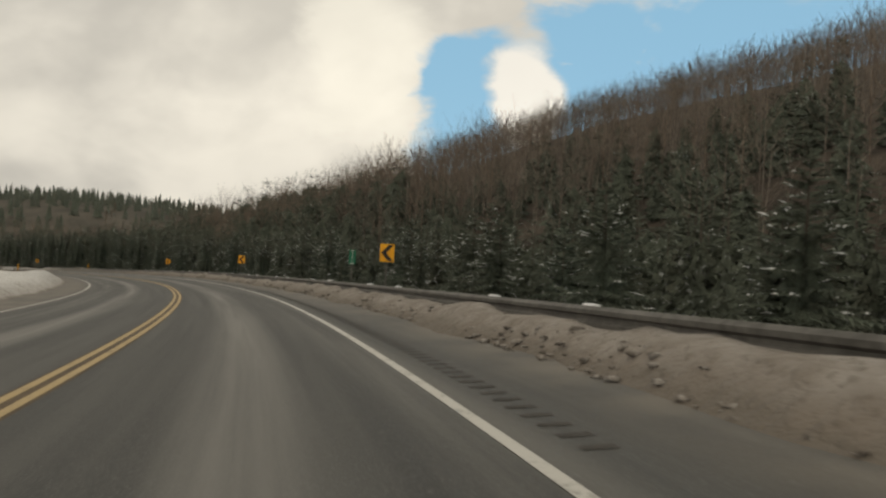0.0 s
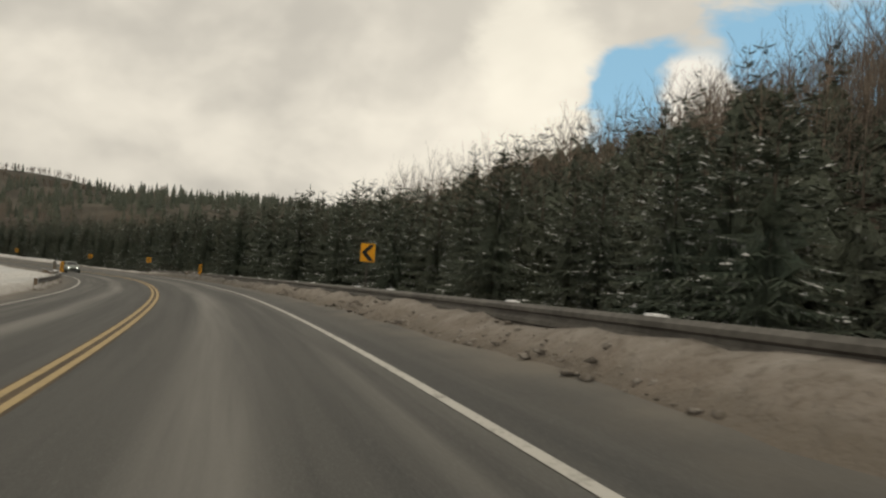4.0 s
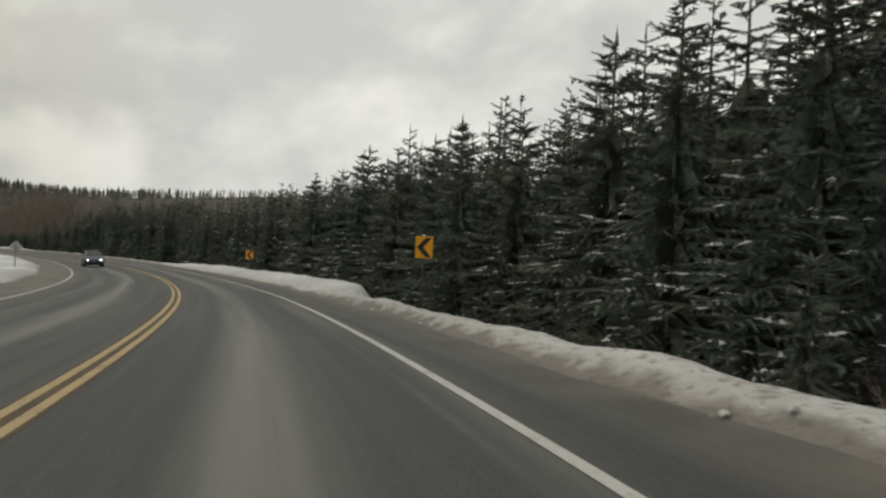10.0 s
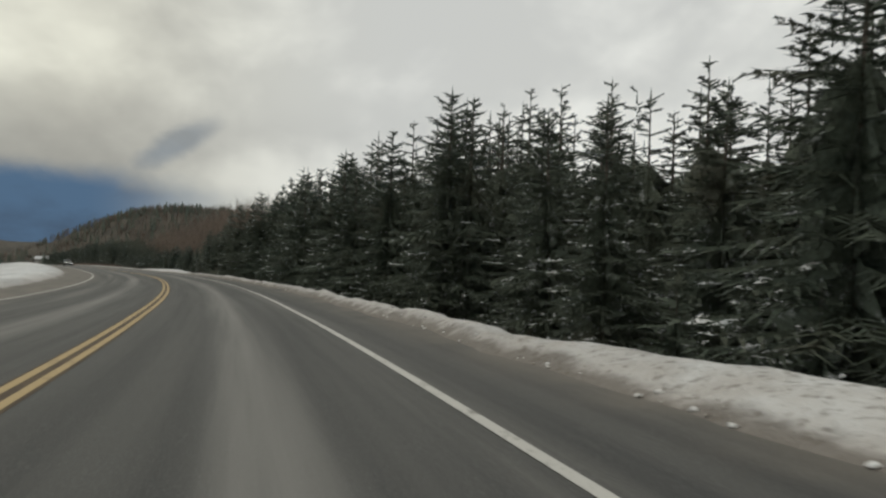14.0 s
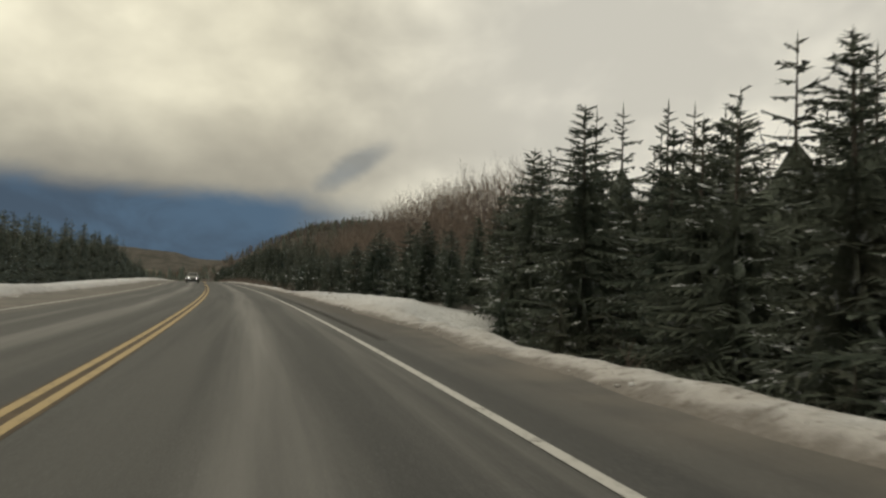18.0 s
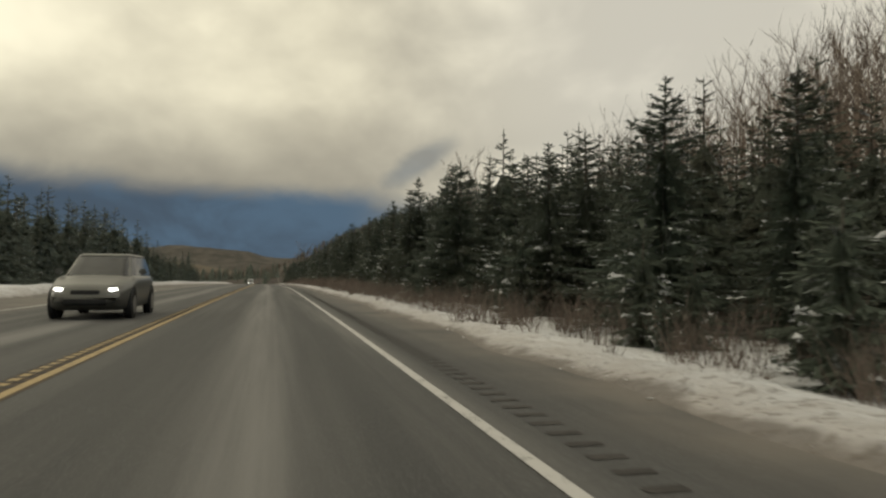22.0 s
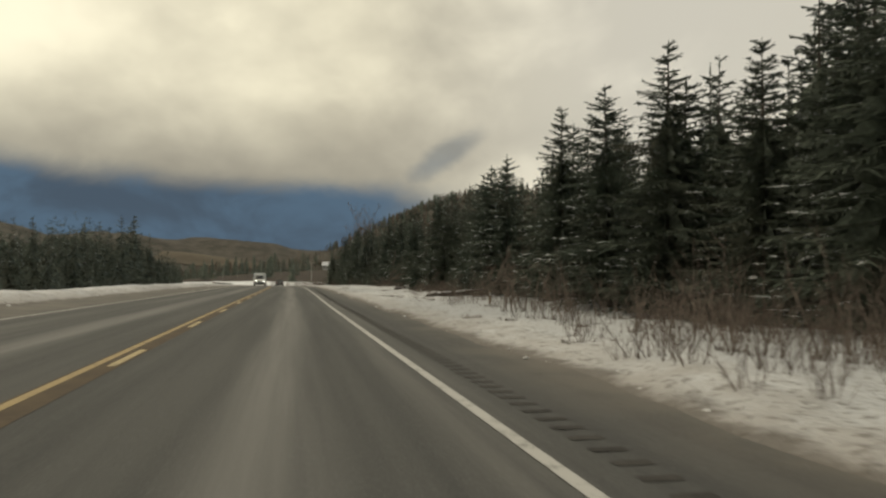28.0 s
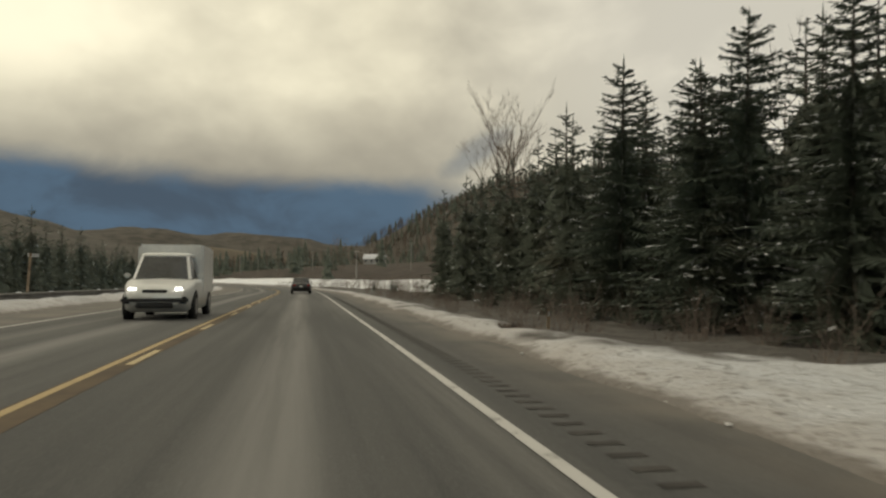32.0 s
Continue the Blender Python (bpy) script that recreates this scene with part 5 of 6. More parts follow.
def parapet(s_a, s_b, l, top):
    side = 1 if l > 0 else -1
    V, F = [], []
    ss = np.linspace(s_a, s_b, 8)
    prof = [(0.0, -0.6), (0.0, top - 0.12), (-0.03, top - 0.10), (-0.03, top), (0.30, top), (0.30, -0.6)]
    base = road_z((s_a + s_b) / 2, l, 0)
    for a in ss:
        V += [tuple(road_z(a, l + side * u, z) - base) for u, z in prof]
    m = len(prof)
    for i in range(7):
        for k in range(m):
            F.append((i * m + k, (i + 1) * m + k, (i + 1) * m + (k + 1) % m, i * m + (k + 1) % m))
    F += [tuple(range(m)), tuple(range(7 * m, 8 * m))]
    root = new("bridge_parapet")
    root.matrix_world = Matrix.Translation(base)
    a_ = new("wall", mesh_from("wall", V, F, CONCRETE))
    a_.parent = root
    V2, F2 = [], []
    for a in ss:
        V2 += [tuple(road_z(a, l + side * u, top + z) - base) for u, z in ((-0.02, 0.003), (0.06, 0.05), (0.22, 0.05), (0.29, 0.003))]
    for i in range(7):
        for k in range(3):
            F2.append((i * 4 + k, (i + 1) * 4 + k, (i + 1) * 4 + k + 1, i * 4 + k + 1))
    if side < 0:
        b_ = new("snow_cap", mesh_from("snow_cap", V2, F2, TREE_SNOW))
        b_.parent = root
    tagged(root, "low weathered concrete bridge parapet by the snow bank", "parapet", group="bridge parapets")


parapet(158.0, 164.5, 6.02, 0.68)
parapet(157, 166.5, -6.0, 0.74)


# panel outlines, flat and thin
def polygon(bm, pts, y, thick):
    vs = [bm.verts.new((x, y, z)) for x, z in pts]
    f = bm.faces.new(vs)
    r = bmesh.ops.extrude_face_region(bm, geom=[f])
    bmesh.ops.translate(bm, vec=(0, thick, 0), verts=[v for v in r["geom"] if isinstance(v, bmesh.types.BMVert)])
    bmesh.ops.recalc_face_normals(bm, faces=bm.faces)


def chevron_sign(m, w=0.60, h=0.75, low=1.35):
    root = new("chevron_sign")
    root.matrix_world = m
    z = low + h / 2
    bpart("post", lambda b: box(b, (0.06, 0.045, 4.0), (0, 0.03, low + h - 2.0), 0.006), GALVANISED, root, "galvanised steel post")
    panel = bpart("panel", lambda b: box(b, (w, 0.006, h), (0, 0, z), 0.002), SIGN_YELLOW, root, "orange-yellow reflective panel")
    t = w * 0.36
    pts = [(-w * 0.42, z), (w * 0.08, z + h * 0.45), (w * 0.08 + t, z + h * 0.45), (-w * 0.42 + t, z), (w * 0.08 + t, z - h * 0.45), (w * 0.08, z - h * 0.45)]
    bpart("chevron", lambda b: polygon(b, pts, -0.008, 0.004), SIGN_BLACK, panel, "black arrow head pointing left")
    tagged(root, "yellow curve sign with a black chevron on a steel post", "road sign", group="chevron signs")
    return root


def sign_pose(ss, l, up, turn=0.0):
    h = float(along(ss)[3])
    return Matrix.LocRotScale(road_z(ss, l, up), Euler((0, 0, h + turn)), None)


first_sign = chevron_sign(sign_pose(30.0, 8.5, 0.0, radians(-6)))
for ss, l in ((71.7, 8.2), (112.5, 8.2), (194.0, 7.6), (229.9, 8.15), (271.3, 8.7)):
    copy_thing(first_sign, sign_pose(ss, l, -0.18 if ss > 250 else 0.06, radians(-6)))


def object_marker(m, mirror=1):
    root = new("object_marker")
    root.matrix_world = m
    bpart("post", lambda b: box(b, (0.05, 0.05, 2.4), (0, 0.04, -0.1), 0.005), WOOD, root)
    panel = bpart("panel", lambda b: box(b, (0.30, 0.006, 0.92), (0, 0, 0.92), 0.002), SIGN_YELLOW, root, "yellow panel with black slanting stripes")
    bpart("backing", lambda b: box(b, (0.30, 0.004, 0.92), (0, 0.006, 0.92), 0.001), GALVANISED, panel, "dull grey back of the panel")
    for k in range(4):
        z = 0.50 + k * 0.26
        lo, hi = 0.465, 1.375
        pts = [(-0.145, max(lo, min(hi, z + (-0.13 if mirror > 0 else 0.13)))), (0.145, max(lo, min(hi, z + (0.13 if mirror > 0 else -0.13)))),
               (0.145, max(lo, min(hi, z + 0.13 + (0.13 if mirror > 0 else -0.13)))), (-0.145, max(lo, min(hi, z + 0.13 + (-0.13 if mirror > 0 else 0.13))))]
        bpart("stripe", lambda b, q=pts: polygon(b, q, -0.008, 0.004), SIGN_BLACK, panel)
    tagged(root, "tall yellow and black striped hazard marker by the bridge", "road sign", group="bridge hazard markers")


object_marker(sign_pose(154.3, 5.62, 0.02))
object_marker(sign_pose(156.0, -5.75, 0.25), -1)
object_marker(sign_pose(168.5, -6.1, 0.25, math.pi))


def digit(char, high, at, parent):
    """One raised white figure facing along -y."""
    cu = bpy.data.curves.new("digit", "FONT")
    cu.body, cu.size, cu.align_x, cu.extrude = char, high * 1.38, "CENTER", 0.0015
    tmp = new("digit_outline", cu)
    me = bpy.data.meshes.new_from_object(tmp.evaluated_get(bpy.context.evaluated_depsgraph_get()))
    bpy.data.objects.remove(tmp)
    me.transform(Matrix.Translation((at[0], at[1], at[2] - high / 2)) @ Matrix.Rotation(radians(90), 4, "X"))
    me.materials.clear()
    me.materials.append(WHITE_LINE)
    ob = new("digit", me)
    ob.parent = parent
    return ob


def green_marker(m):
    root = new("distance_marker")
    root.matrix_world = m
    bpart("post", lambda b: box(b, (0.05, 0.04, 3.6), (0, 0.03, 0.2), 0.005), GALVANISED, root)
    panel = bpart("panel", lambda b: box(b, (0.31, 0.006, 0.70), (0, 0, 1.72), 0.002), SIGN_GREEN, root, "narrow green panel")
    for k, char in enumerate("201"):
        digit(char, 0.13, (0, -0.006, 1.88 - k * 0.16), panel)
    bpart("small_writing", lambda b: box(b, (0.13, 0.004, 0.045), (0, -0.005, 2.02), 0.001), WHITE_LINE, panel)
    bpart("small_writing", lambda b: box(b, (0.15, 0.004, 0.055), (0, -0.005, 1.42), 0.001), WHITE_LINE, panel)
    tagged(root, "narrow green distance marker with white figures on a steel post", "road sign")


green_marker(sign_pose(34.3, 8.0, -0.1, radians(-6)))


def diamond_sign(m):
    root = new("diamond_sign")
    root.matrix_world = m
    bpart("post", lambda b: box(b, (0.09, 0.09, 4.0), (0, -0.06, 0.2), 0.008), WOOD, root)
    bpart("panel", lambda b: box(b, (0.75, 0.006, 0.75), (0, 0, 1.95), 0.002, Matrix.Rotation(radians(45), 4, "Y")), SIGN_BACK, root, "bare aluminium back of a diamond sign")
    tagged(root, "back of a diamond-shaped warning sign on a wooden post", "road sign")


diamond_sign(sign_pose(275.6, -9.2, 0.0))


def stake(m, h, mat, label, cap=False):
    root = new("marker_post")
    root.matrix_world = m
    bpart("shaft", lambda b: box(b, (0.08, 0.05, h + 0.5), (0, 0, (h - 0.5) / 2), 0.012), mat, root)
    bpart("reflector", lambda b: box(b, (0.06, 0.006, 0.12), (0, -0.03, h - 0.12), 0.002), SIGN_BACK, root)
    tagged(root, label, "marker post", group="marker posts")


stake(stand(185.4, 7.2), 1.15, SIGN_BACK, "pale marker post at the end of the guard rail")
stake(stand(749.0, 8.1), 0.55, WOOD, "short wooden marker stake in the snow bank")
stake(stand(655.0, 9.3), 0.6, WOOD, "short wooden marker stake in the snow bank")


def side_sign(m):
    root = new("sign_post")
    root.matrix_world = m
    bpart("post", lambda b: box(b, (0.10, 0.10, 2.9), (0, 0, 0.65), 0.008), WOOD, root)
    bpart("panel", lambda b: box(b, (0.50, 0.01, 0.16), (0.12, 0, 2.02), 0.003), SIGN_BACK, root, "small pale panel")
    tagged(root, "leaning wooden post with a small pale sign panel", "sign post")


side_sign(stand(768.5, -10.3) @ Matrix.Rotation(radians(4), 4, "Y"))


# ---- far settlement beyond the straight ----
POLE = principled("weathered_pole", two_tone((0.24, 0.225, 0.205), (0.36, 0.345, 0.32), 2.0, 14.0), 0.9)


def utility_pole(x, y, h):
    root = new("utility_pole")
    root.matrix_world = Matrix.Translation((x, y, ground_z(x, y)[0]))
    bpart("shaft", lambda b: tube(b, 0.15, h + 1.2, (0, 0, (h - 1.2) / 2), 9, None, 0.09), POLE, root)
    bpart("crossarm", lambda b: box(b, (1.8, 0.10, 0.12), (0, 0.1, h - 0.5), 0.01), POLE, root)
    for k in (-0.75, 0.0, 0.75):
        bpart("insulator", lambda b, q=k: tube(b, 0.04, 0.16, (q, 0.1, h - 0.36), 7), SIGN_BACK, root)
    tagged(root, "weathered wooden utility pole with a crossarm", "utility pole", group="utility poles")



ROOF = principled("snowy_roof", two_tone((0.42, 0.43, 0.45), (0.66, 0.66, 0.68), 0.6, 5.0), 0.85)
SIDING = principled("pale_siding", two_tone((0.30, 0.29, 0.27), (0.42, 0.41, 0.39), 0.5, 6.0), 0.8)
GLASS_DARK = principled("dark_glass", two_tone((0.012, 0.013, 0.015), (0.03, 0.032, 0.036), 0.8, 5.0), 0.12, spec=0.6)


def house(m, w, d, h, rise, label):
    root = new("house")
    root.matrix_world = m
    wall = bpart("wall", lambda b: box(b, (w, d, h + 1.0), (0, 0, h / 2 - 0.5), 0.02), SIDING, root)
    gable = [(-d / 2, h), (d / 2, h), (0, h + rise)]

    def roof(b):
        e = 0.4
        for sgn in (-1, 1):
            p = [(-w / 2 - e, sgn * (d / 2 + e), h - 0.12), (w / 2 + e, sgn * (d / 2 + e), h - 0.12), (w / 2 + e, 0, h + rise), (-w / 2 - e, 0, h + rise)]
            vs = [b.verts.new(q) for q in p] + [b.verts.new((q[0], q[1], q[2] + 0.22)) for q in p]
            for f in ((0, 1, 2, 3), (7, 6, 5, 4), (0, 4, 5, 1), (1, 5, 6, 2), (2, 6, 7, 3), (3, 7, 4, 0)):
                b.faces.new([vs[i] for i in f])
        bmesh.ops.recalc_face_normals(b, faces=b.faces)

    def end(b, x):
        vs = [b.verts.new((x, y, z)) for y, z in gable]
        vt = [b.verts.new((x + 0.12, y, z)) for y, z in gable]
        b.faces.new(vs)
        b.faces.new(vt[::-1])
        for i in range(3):
            b.faces.new((vs[i], vs[(i + 1) % 3], vt[(i + 1) % 3], vt[i]))
        bmesh.ops.recalc_face_normals(b, faces=b.faces)
    for x_ in (-w / 2 + 0.02, w / 2 - 0.14):
        bpart("gable", lambda b, q=x_: end(b, q), SIDING, root)
    bpart("roof", roof, ROOF, root, "gabled roof under snow")
    for k in range(4):
        win = bpart("window", lambda b, q=k: box(b, (1.3, 0.10, 1.2), (-w / 2 + (q + 0.5) * w / 4, -d / 2 - 0.02, h * 0.58), 0.01), WHITE_LINE, root)
        bpart("pane", lambda b, q=k: box(b, (1.1, 0.04, 1.0), (-w / 2 + (q + 0.5) * w / 4, -d / 2 - 0.06, h * 0.58), 0.005), GLASS_DARK, win)
    tagged(root, label, "house", group="houses on the far slope")


# the houses stand on the far ground, built after its heights are known
HOUSES = [((207, 1090), -8, 13.0, 8.0, 3.0, 2.6, "long pale house with a snowy gabled roof on the slope"),
          ((258, 1040), 20, 9.0, 7.0, 2.8, 2.4, "small house with a snow-covered roof among the trees")]


# ---- vehicles ----
def car_paint(name, c):
    return principled(name, two_tone(tuple(0.85 * q for q in c), c, 1.2, 9.0), 0.30, metal=0.15, spec=0.45)


TYRE = principled("tyre", two_tone((0.012, 0.012, 0.012), (0.03, 0.028, 0.026), 4.0, 20.0), 0.9)
TRIM = principled("black_trim", two_tone((0.012, 0.012, 0.013), (0.025, 0.025, 0.026), 3.0, 15.0), 0.6)
RIM = principled("alloy_rim", two_tone((0.22, 0.22, 0.22), (0.34, 0.34, 0.34), 3.0, 15.0), 0.4, metal=0.8)
RED_LENS = principled("red_lens", two_tone((0.20, 0.008, 0.006), (0.30, 0.012, 0.01), 5.0, 20.0), 0.25)
PLATE = principled("plate_white", two_tone((0.45, 0.45, 0.45), (0.55, 0.55, 0.55), 5.0, 20.0), 0.5)


def m_lamp():
    m = bpy.data.materials.new("lit_headlamp")
    m.use_nodes = True
    g = Graph(m.node_tree)
    e = g.add("ShaderNodeEmission", Strength=9.0)
    e.inputs[0].default_value = (1.0, 0.97, 0.9, 1)
    o = g.add("ShaderNodeOutputMaterial")
    g.link(e.outputs[0], o.inputs[0])
    return m


LIT = m_lamp()


def car(name, label, m, paint_, length, width, height, hood, belt, nose, a_base, a_top, c_top, c_base, lit=True):
    """A car. +y is its front; heights hood, belt and nose; places along y of the glass: windscreen foot and head, rear window head and foot."""
    root = new(name)
    root.matrix_world = m
    L, hw = length / 2, width / 2
    clear = 0.21
    ys = [-L, -L + 0.05, -L + 0.18, -L + 0.5, -L * 0.45, 0.0, a_base - 0.3, a_base + 0.15, L - 0.75, L - 0.40, L - 0.16, L - 0.05, L]

    def zt(y):
        return float(np.interp(y, [-L, -L + 0.10, -L + 0.30, c_base, a_base - 0.1, a_base + 0.25, L - 0.55, L - 0.18, L - 0.05, L],
                               [belt - 0.26, belt - 0.08, belt, belt + 0.02, belt + 0.02, hood + 0.02, nose, nose - 0.07, nose - 0.18, nose - 0.27]))

    def body(b):
        rows = []
        for y in ys:
            e = max(0.0, (abs(y) / L - 0.62) / 0.38)
            w = hw * (1 - 0.26 * e ** 2.0)
            zb = clear + 0.22 * max(0.0, (abs(y) / L - 0.86) / 0.14)
            t = zt(y)
            half = [(0.0, zb), (0.78 * w, zb), (0.96 * w, zb + 0.09), (w, zb + 0.5 * (t - zb)), (0.985 * w, t - 0.14), (0.93 * w, t - 0.03), (0.55 * w, t + 0.015), (0.0, t + 0.03)]
            rows.append([b.verts.new((x, y, z)) for x, z in half] + [b.verts.new((-x, y, z)) for x, z in half[-2:0:-1]])
        n = len(rows[0])
        for p, q in zip(rows[:-1], rows[1:]):
            for i in range(n):
                b.faces.new((p[i], p[(i + 1) % n], q[(i + 1) % n], q[i]))
        b.faces.new(rows[0][::-1])
        b.faces.new(rows[-1])
        bmesh.ops.recalc_face_normals(b, faces=b.faces)
        for f in b.faces:
            f.smooth = True
    bpart("body", body, paint_, root)

    def plan(t, grow=0.0):
        """Outline of the cabin at share t of its height, 20 points; front and rear bowed."""
        y0, y1 = c_base + (c_top - c_base) * t - grow, a_base + (a_top - a_base) * t + grow
        w = hw * (0.91 - 0.20 * t ** 1.3) + grow
        mid, half = (y0 + y1) / 2, (y1 - y0) / 2
        out = []
        for k in range(24):
            a = 6.2832 * (k + 0.5) / 24
            c, s = math.cos(a), math.sin(a)
            out.append((w * math.copysign(abs(c) ** 0.34, c), mid + half * math.copysign(abs(s) ** 0.30, s)))
        return out

    def ring_loft(b, levels, cap):
        rows = []
        for t, z, grow in levels:
            rows.append([b.verts.new((x, y, z)) for x, y in plan(t, grow)])
        for p, q in zip(rows[:-1], rows[1:]):
            for i in range(24):
                b.faces.new((p[i], p[(i + 1) % 24], q[(i + 1) % 24], q[i]))
        if cap:
            c = b.verts.new((0, (a_top + c_top) / 2, levels[-1][1] + 0.012))
            for i in range(24):
                b.faces.new((rows[-1][i], rows[-1][(i + 1) % 24], c))
        bmesh.ops.recalc_face_normals(b, faces=b.faces)
        for f in b.faces:
            f.smooth = True
    rise = height - belt
    bpart("glasshouse", lambda b: ring_loft(b, [(0, belt - 0.02, 0), (0.45, belt + 0.45 * rise, 0), (0.86, belt + 0.86 * rise, 0)], False), GLASS_DARK, root, "dark tinted windows all round")
    bpart("roof", lambda b: ring_loft(b, [(0.84, belt + 0.83 * rise, -0.02), (0.86, belt + 0.85 * rise, 0.015), (0.93, belt + 0.94 * rise, 0.0), (1.0, belt + 0.99 * rise, -0.10)], True), paint_, root)

    def pillar(b, k):
        lo, hi = plan(0, 0.012), plan(0.86, 0.012)
        vs = [b.verts.new((*lo[k % 24], belt - 0.01)), b.verts.new((*lo[(k + 1) % 24], belt - 0.01)), b.verts.new((*hi[(k + 1) % 24], belt + 0.86 * rise)), b.verts.new((*hi[k % 24], belt + 0.86 * rise))]
        vt = [b.verts.new(v.co * 1.0 + Vector((-0.02 if v.co.x > 0 else 0.02, 0, 0))) for v in vs]
        b.faces.new(vs)
        b.faces.new(vt[::-1])
        for i in range(4):
            b.faces.new((vs[i], vt[i], vt[(i + 1) % 4], vs[(i + 1) % 4]))
        bmesh.ops.recalc_face_normals(b, faces=b.faces)
    for k in (2, 8, 14, 20):
        bpart("pillar", lambda b, q=k: pillar(b, q), paint_, root)
    for sgn in (-1, 1):
        bpart("mirror", lambda b, q=sgn: box(b, (0.19, 0.11, 0.14), (q * (hw + 0.07), a_base - 0.42, belt + 0.10), 0.04), paint_, root)
        bpart("headlight", lambda b, q=sgn: box(b, (0.24, 0.16, 0.085), (q * hw * 0.64, L - 0.13, nose - 0.15), 0.04, Matrix.Rotation(-q * 0.42, 4, "Z")), LIT if lit else RIM, root, "lit headlamp" if lit else "")
        bpart("tail_light", lambda b, q=sgn: box(b, (0.26, 0.10, 0.16), (q * hw * 0.70, -L + 0.06, belt - 0.20), 0.03), RED_LENS, root)
        for yw in (L * 0.60, -L * 0.58):
            r = 0.33 if height < 1.6 else 0.36
            rot = Matrix.Rotation(radians(90), 4, "Y")
            bpart("wheel_arch", lambda b, q=sgn, y=yw: tube(b, r + 0.07, 0.10, (q * (hw - 0.045), y, r + 0.03), 20, rot), TRIM, root)
            wheel = bpart("wheel", lambda b, q=sgn, y=yw: tube(b, r, 0.20, (q * (hw - 0.085), y, r), 22, rot), TYRE, root)
            bpart("rim", lambda b, q=sgn, y=yw: tube(b, r * 0.66, 0.03, (q * (hw + 0.008), y, r), 14, rot), RIM, wheel)
    bpart("grille", lambda b: box(b, (hw * 0.72, 0.10, 0.12), (0, L - 0.045, nose - 0.22), 0.03), TRIM, root)
    bpart("lower_grille", lambda b: box(b, (hw * 1.10, 0.10, 0.20), (0, L - 0.040, 0.43), 0.05), TRIM, root)
    bpart("bumper_strip", lambda b: box(b, (hw * 1.3, 0.08, 0.12), (0, -L + 0.03, 0.46), 0.03), TRIM, root)
    bpart("plate", lambda b: box(b, (0.30, 0.015, 0.15), (0, -L - 0.005, 0.66), 0.004), PLATE, root)
    tagged(root, label, "car", group="cars on the road")
    return root


def on_lane(ss, l, reverse=False):
    h = float(along(ss)[3])
    b = math.atan(float(along(ss)[4]))
    g = math.atan(float(np.interp(ss, sk, gk)))
    return Matrix.Translation(road_z(ss, l, 0.0)) @ Matrix.Rotation(h, 4, "Z") @ Matrix.Rotation(-b, 4, "Y") @ Matrix.Rotation(g, 4, "X") @ Matrix.Rotation(math.pi if reverse else 0.0, 4, "Z")


car("hatchback", "grey-green hatchback with lit headlamps in the oncoming lane", on_lane(192.8, -2.3, True), car_paint("grey_green_paint", (0.16, 0.19, 0.17)),
    3.95, 1.70, 1.47, 0.88, 0.95, 0.76, 1.02, 0.12, -1.45, -1.88)
car("suv", "dark blue-grey sport utility car with lit headlamps in the oncoming lane", on_lane(290.2, -2.6, True), car_paint("blue_grey_paint", (0.026, 0.036, 0.050)),
    4.55, 1.84, 1.64, 0.98, 1.06, 0.86, 1.10, 0.22, -1.75, -2.16)
car("crossover", "grey estate car with lit headlamps in the oncoming lane", on_lane(499.0, -1.95, True), car_paint("grey_paint", (0.12, 0.12, 0.11)),
    4.50, 1.80, 1.58, 0.94, 1.02, 0.84, 1.05, 0.18, -1.75, -2.12)
car("sedan", "black sedan seen from behind on the road ahead", on_lane(801.5, 2.0), car_paint("black_paint", (0.018, 0.018, 0.02)),
    4.60, 1.80, 1.46, 0.88, 0.95, 0.82, 0.80, 0.00, -1.15, -1.75, False)
WHITE_BODY = car_paint("white_paint", (0.62, 0.62, 0.60))
van = car("van", "white box van with lit headlamps in the oncoming lane", on_lane(755.4, -1.8, True), WHITE_BODY,
          5.0, 1.90, 1.92, 1.05, 1.14, 1.00, 1.50, 0.90, -0.2, -0.3)
bpart("cargo_box", lambda b: box(b, (1.92, 2.5, 1.55), (0, -1.2, 1.42), 0.08), WHITE_BODY, van, "plain pale box body")
bpart("bumper", lambda b: box(b, (1.75, 0.14, 0.20), (0, 2.46, 0.55), 0.05), TRIM, van)

# ---- far woods ----
def cone_tree(seed, h, r):
    R = random.Random(seed)
    V, F = [], []
    for lvl in range(5):
        z0, z1 = h * (0.08 + 0.17 * lvl), h * (0.36 + 0.17 * lvl)
        rr = r * (1 - lvl / 5.4)
        b = len(V)
        n = 7
        for k in range(n):
            a = 6.2832 * k / n + lvl
            q = rr * R.uniform(0.65, 1.25)
            V.append((q * math.cos(a), q * math.sin(a), z0 + R.uniform(-0.04, 0.04) * h))
        V.append((0, 0, min(z1, h)))
        F += [(b + k, b + (k + 1) % n, b + n) for k in range(n)]
    return V, F


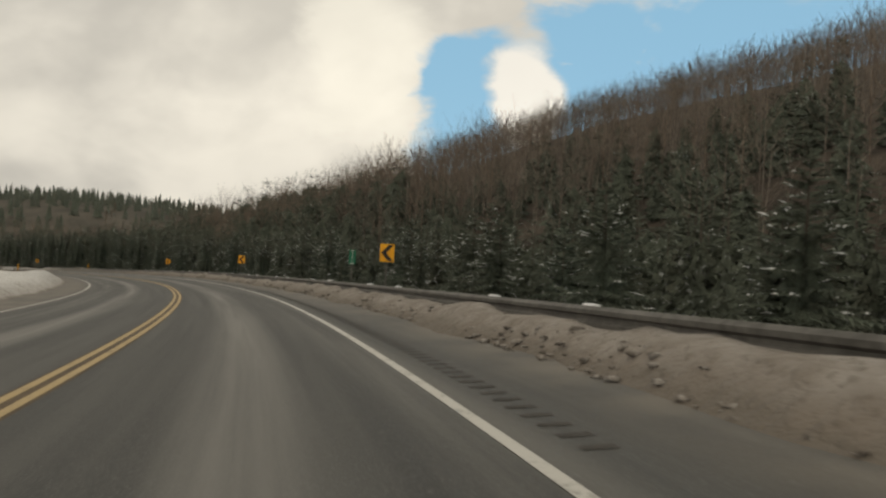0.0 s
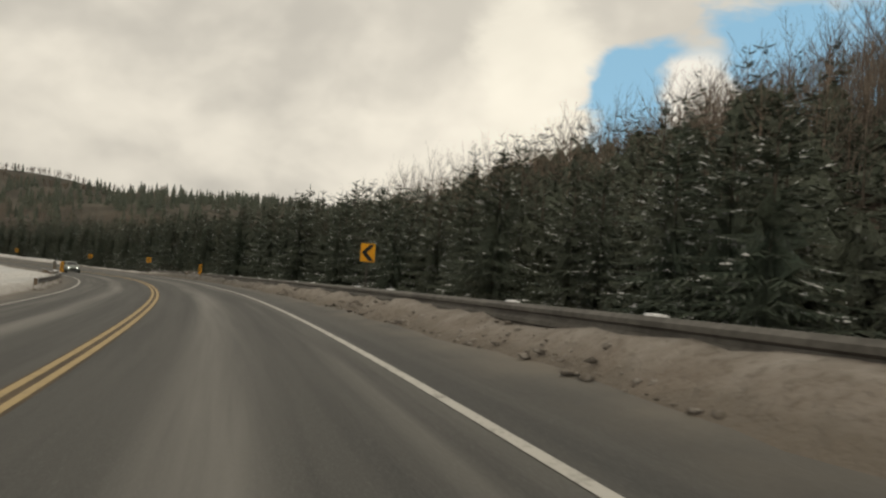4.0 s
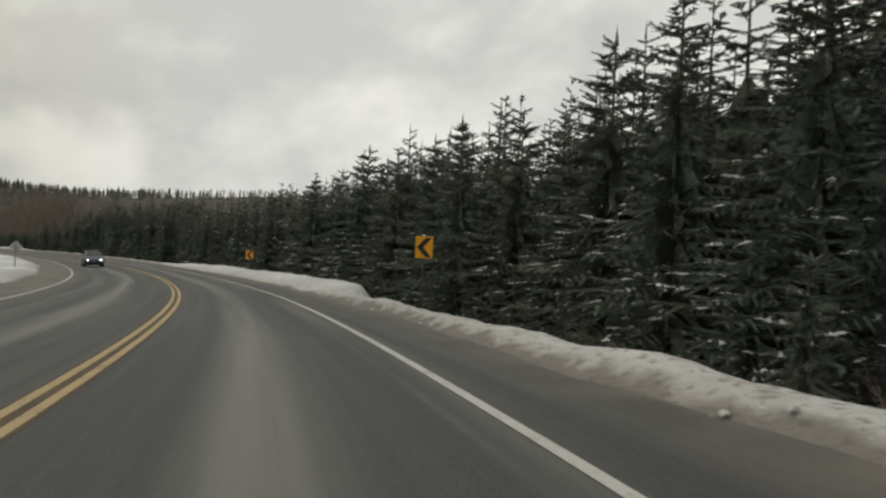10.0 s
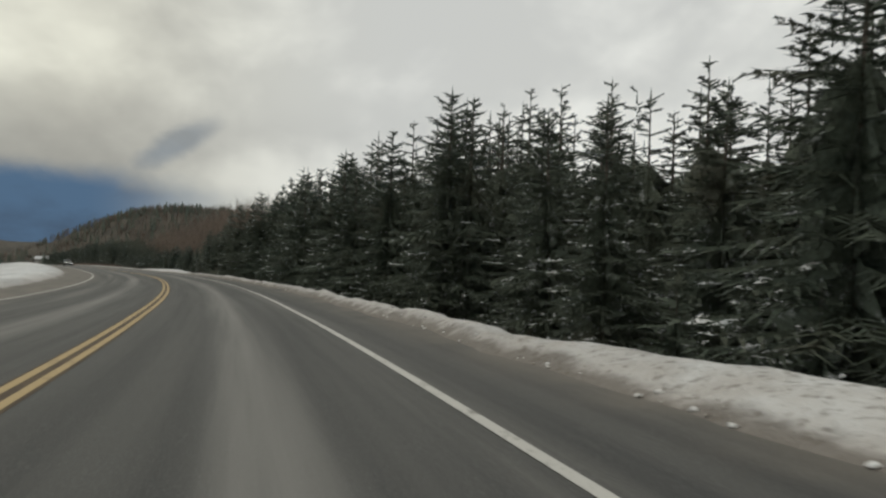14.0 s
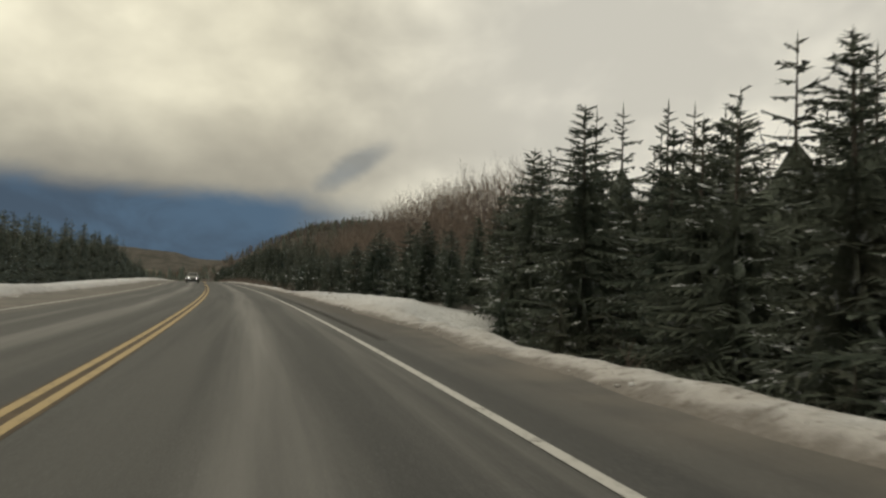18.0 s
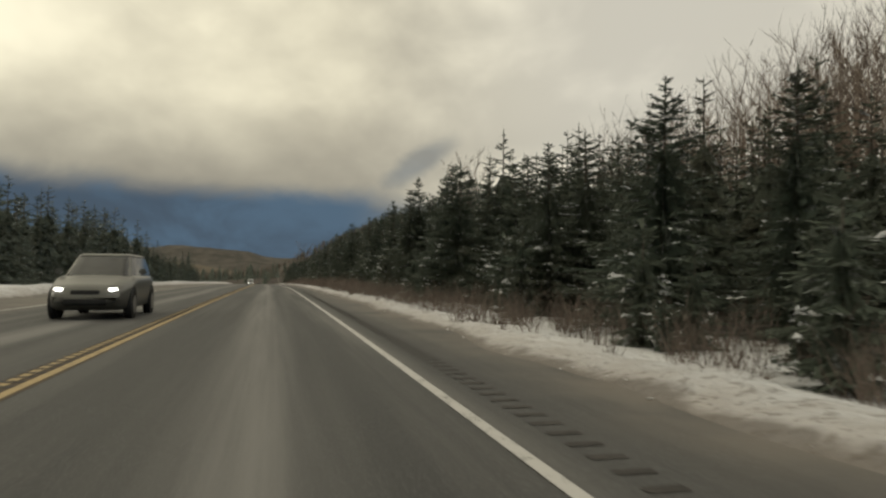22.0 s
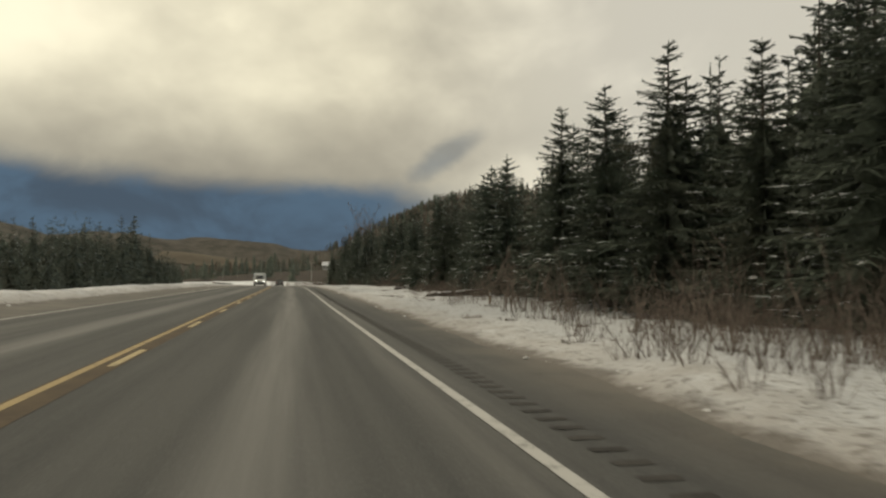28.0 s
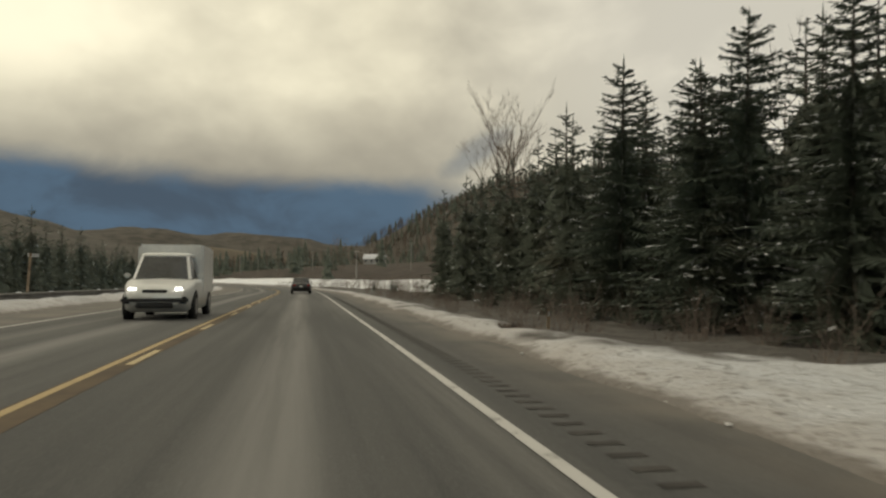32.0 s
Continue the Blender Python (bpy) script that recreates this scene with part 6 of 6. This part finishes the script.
def fan_tree(seed, h):
    """A leafless crown far off: a stem with a spray of thin twigs."""
    R = random.Random(seed)
    V, F = [], []
    for k in range(26):
        a, e = R.uniform(0, 6.28), R.uniform(0.15, 0.75)
        p = Vector((0, 0, h * R.uniform(0.2, 0.65)))
        d = Vector((math.cos(a) * math.sin(e), math.sin(a) * math.sin(e), math.cos(e))) * h * R.uniform(0.25, 0.42)
        w = Vector((-math.sin(a), math.cos(a), 0)) * h * 0.012
        b = len(V)
        V += [tuple(p - w), tuple(p + w), tuple(p + d)]
        F.append((b, b + 1, b + 2))
    b = len(V)
    for s_ in ((0.018, 0), (0, 0.018)):
        V += [(-s_[0] * h, -s_[1] * h, -0.1 * h), (s_[0] * h, s_[1] * h, -0.1 * h), (0, 0, h)]
    F += [(b, b + 1, b + 2), (b + 3, b + 4, b + 5)]
    return V, F


CONE = [cone_tree(600 + k, 13.0, 2.8) for k in range(4)]
FAN = [fan_tree(700 + k, 12.0) for k in range(4)]


def ground_z(x, y):
    """Height of the far ground or of the road's own ground at (x, y)."""
    d = np.hypot(cx - x, cy - y)
    k = int(np.argmin(d))
    h = hk[k]
    l = (x - cx[k]) * math.cos(h) + (y - cy[k]) * math.sin(h) + float(lane(sk[k]))
    if d[k] < 140 and l > -120:
        return float(place(sk[k], l)[2]), d[k]
    z = float(far_height(x, y))
    near = float(sstep(d[k], 300, 140))
    return z * (1 - near) + min(z, float(cz[k]) - 4.0) * near, d[k]


FIELD_S = np.linspace(0, 1, 9)
fa, fb = np.meshgrid(-110 + 300 * FIELD_S, 1900 + 220 * FIELD_S, indexing="ij")
fv = np.stack([fa, fb, far_height(fa, fb) + 2.0], -1).reshape(-1, 3)
tagged(new("field", mesh_from("field", fv, [(i * 9 + j, (i + 1) * 9 + j, (i + 1) * 9 + j + 1, i * 9 + j + 1) for i in range(8) for j in range(8)], FIELD, None, True)),
       "distant straw-coloured field on the valley side", "field", kind="structure")
for (hx, hy), turn_, *size, text in HOUSES:
    house(Matrix.LocRotScale((hx, hy, ground_z(hx, hy)[0] + 0.6), Euler((0, 0, radians(turn_))), None), *size, text)
for px_, py_, ph_ in ((194.6, 855, 8.5), (211, 868, 8.5), (138, 1024, 8.5), (146, 1030, 8.5), (156, 1026, 8.5), (162, 1018, 8.0), (176, 980, 8.0)):
    utility_pole(px_, py_, ph_)
far_cone, far_fan, near_fan = [], [], []
RF = random.Random(9)


def sow(cxy, spread, n, cone_share, dmin=60):
    for _ in range(n):
        x, y = RF.gauss(cxy[0], spread[0]), RF.gauss(cxy[1], spread[1])
        z, d = ground_z(x, y)
        if d < dmin:
            continue
        view = math.degrees(math.atan2(x - 193, y - 648))
        if -0.5 < view < 6.5 and 648 < y < 1100 and RF.random() < 0.9:
            continue                        # clearing below the houses
        close = math.hypot(x - 193, y - 648) < 430
        (far_cone if RF.random() < cone_share else near_fan if close else far_fan).append((x, y, z - 0.4, RF.uniform(0, 6.28), RF.uniform(0.7, 1.2), RF.randrange(4)))


sow((385, 1420), (150, 220), 3200, 0.13)
sow((700, 455), (190, 180), 1300, 0.8)
sow((420, 1250), (130, 160), 1200, 0.45)
sow((150, 1240), (50, 60), 90, 0.85, 24)
sow((720, 1000), (300, 220), 1300, 0.04)
sow((255, 960), (45, 90), 380, 0.12, 24)
sow((30, 1150), (110, 130), 700, 0.75, 30)
sow((-120, 800), (90, 200), 600, 0.7, 70)
scatter("far_spruces", CONE, far_cone, NEEDLES, "far dark spruces on the hills and in the valley", "forest")
scatter("valley_trees", BARE[:4], near_fan, TWIG, "leafless trees beyond the end of the wood", "trees")
scatter("far_bare_trees", FAN, far_fan, TWIG, "far leafless trees on the hillsides", "forest")
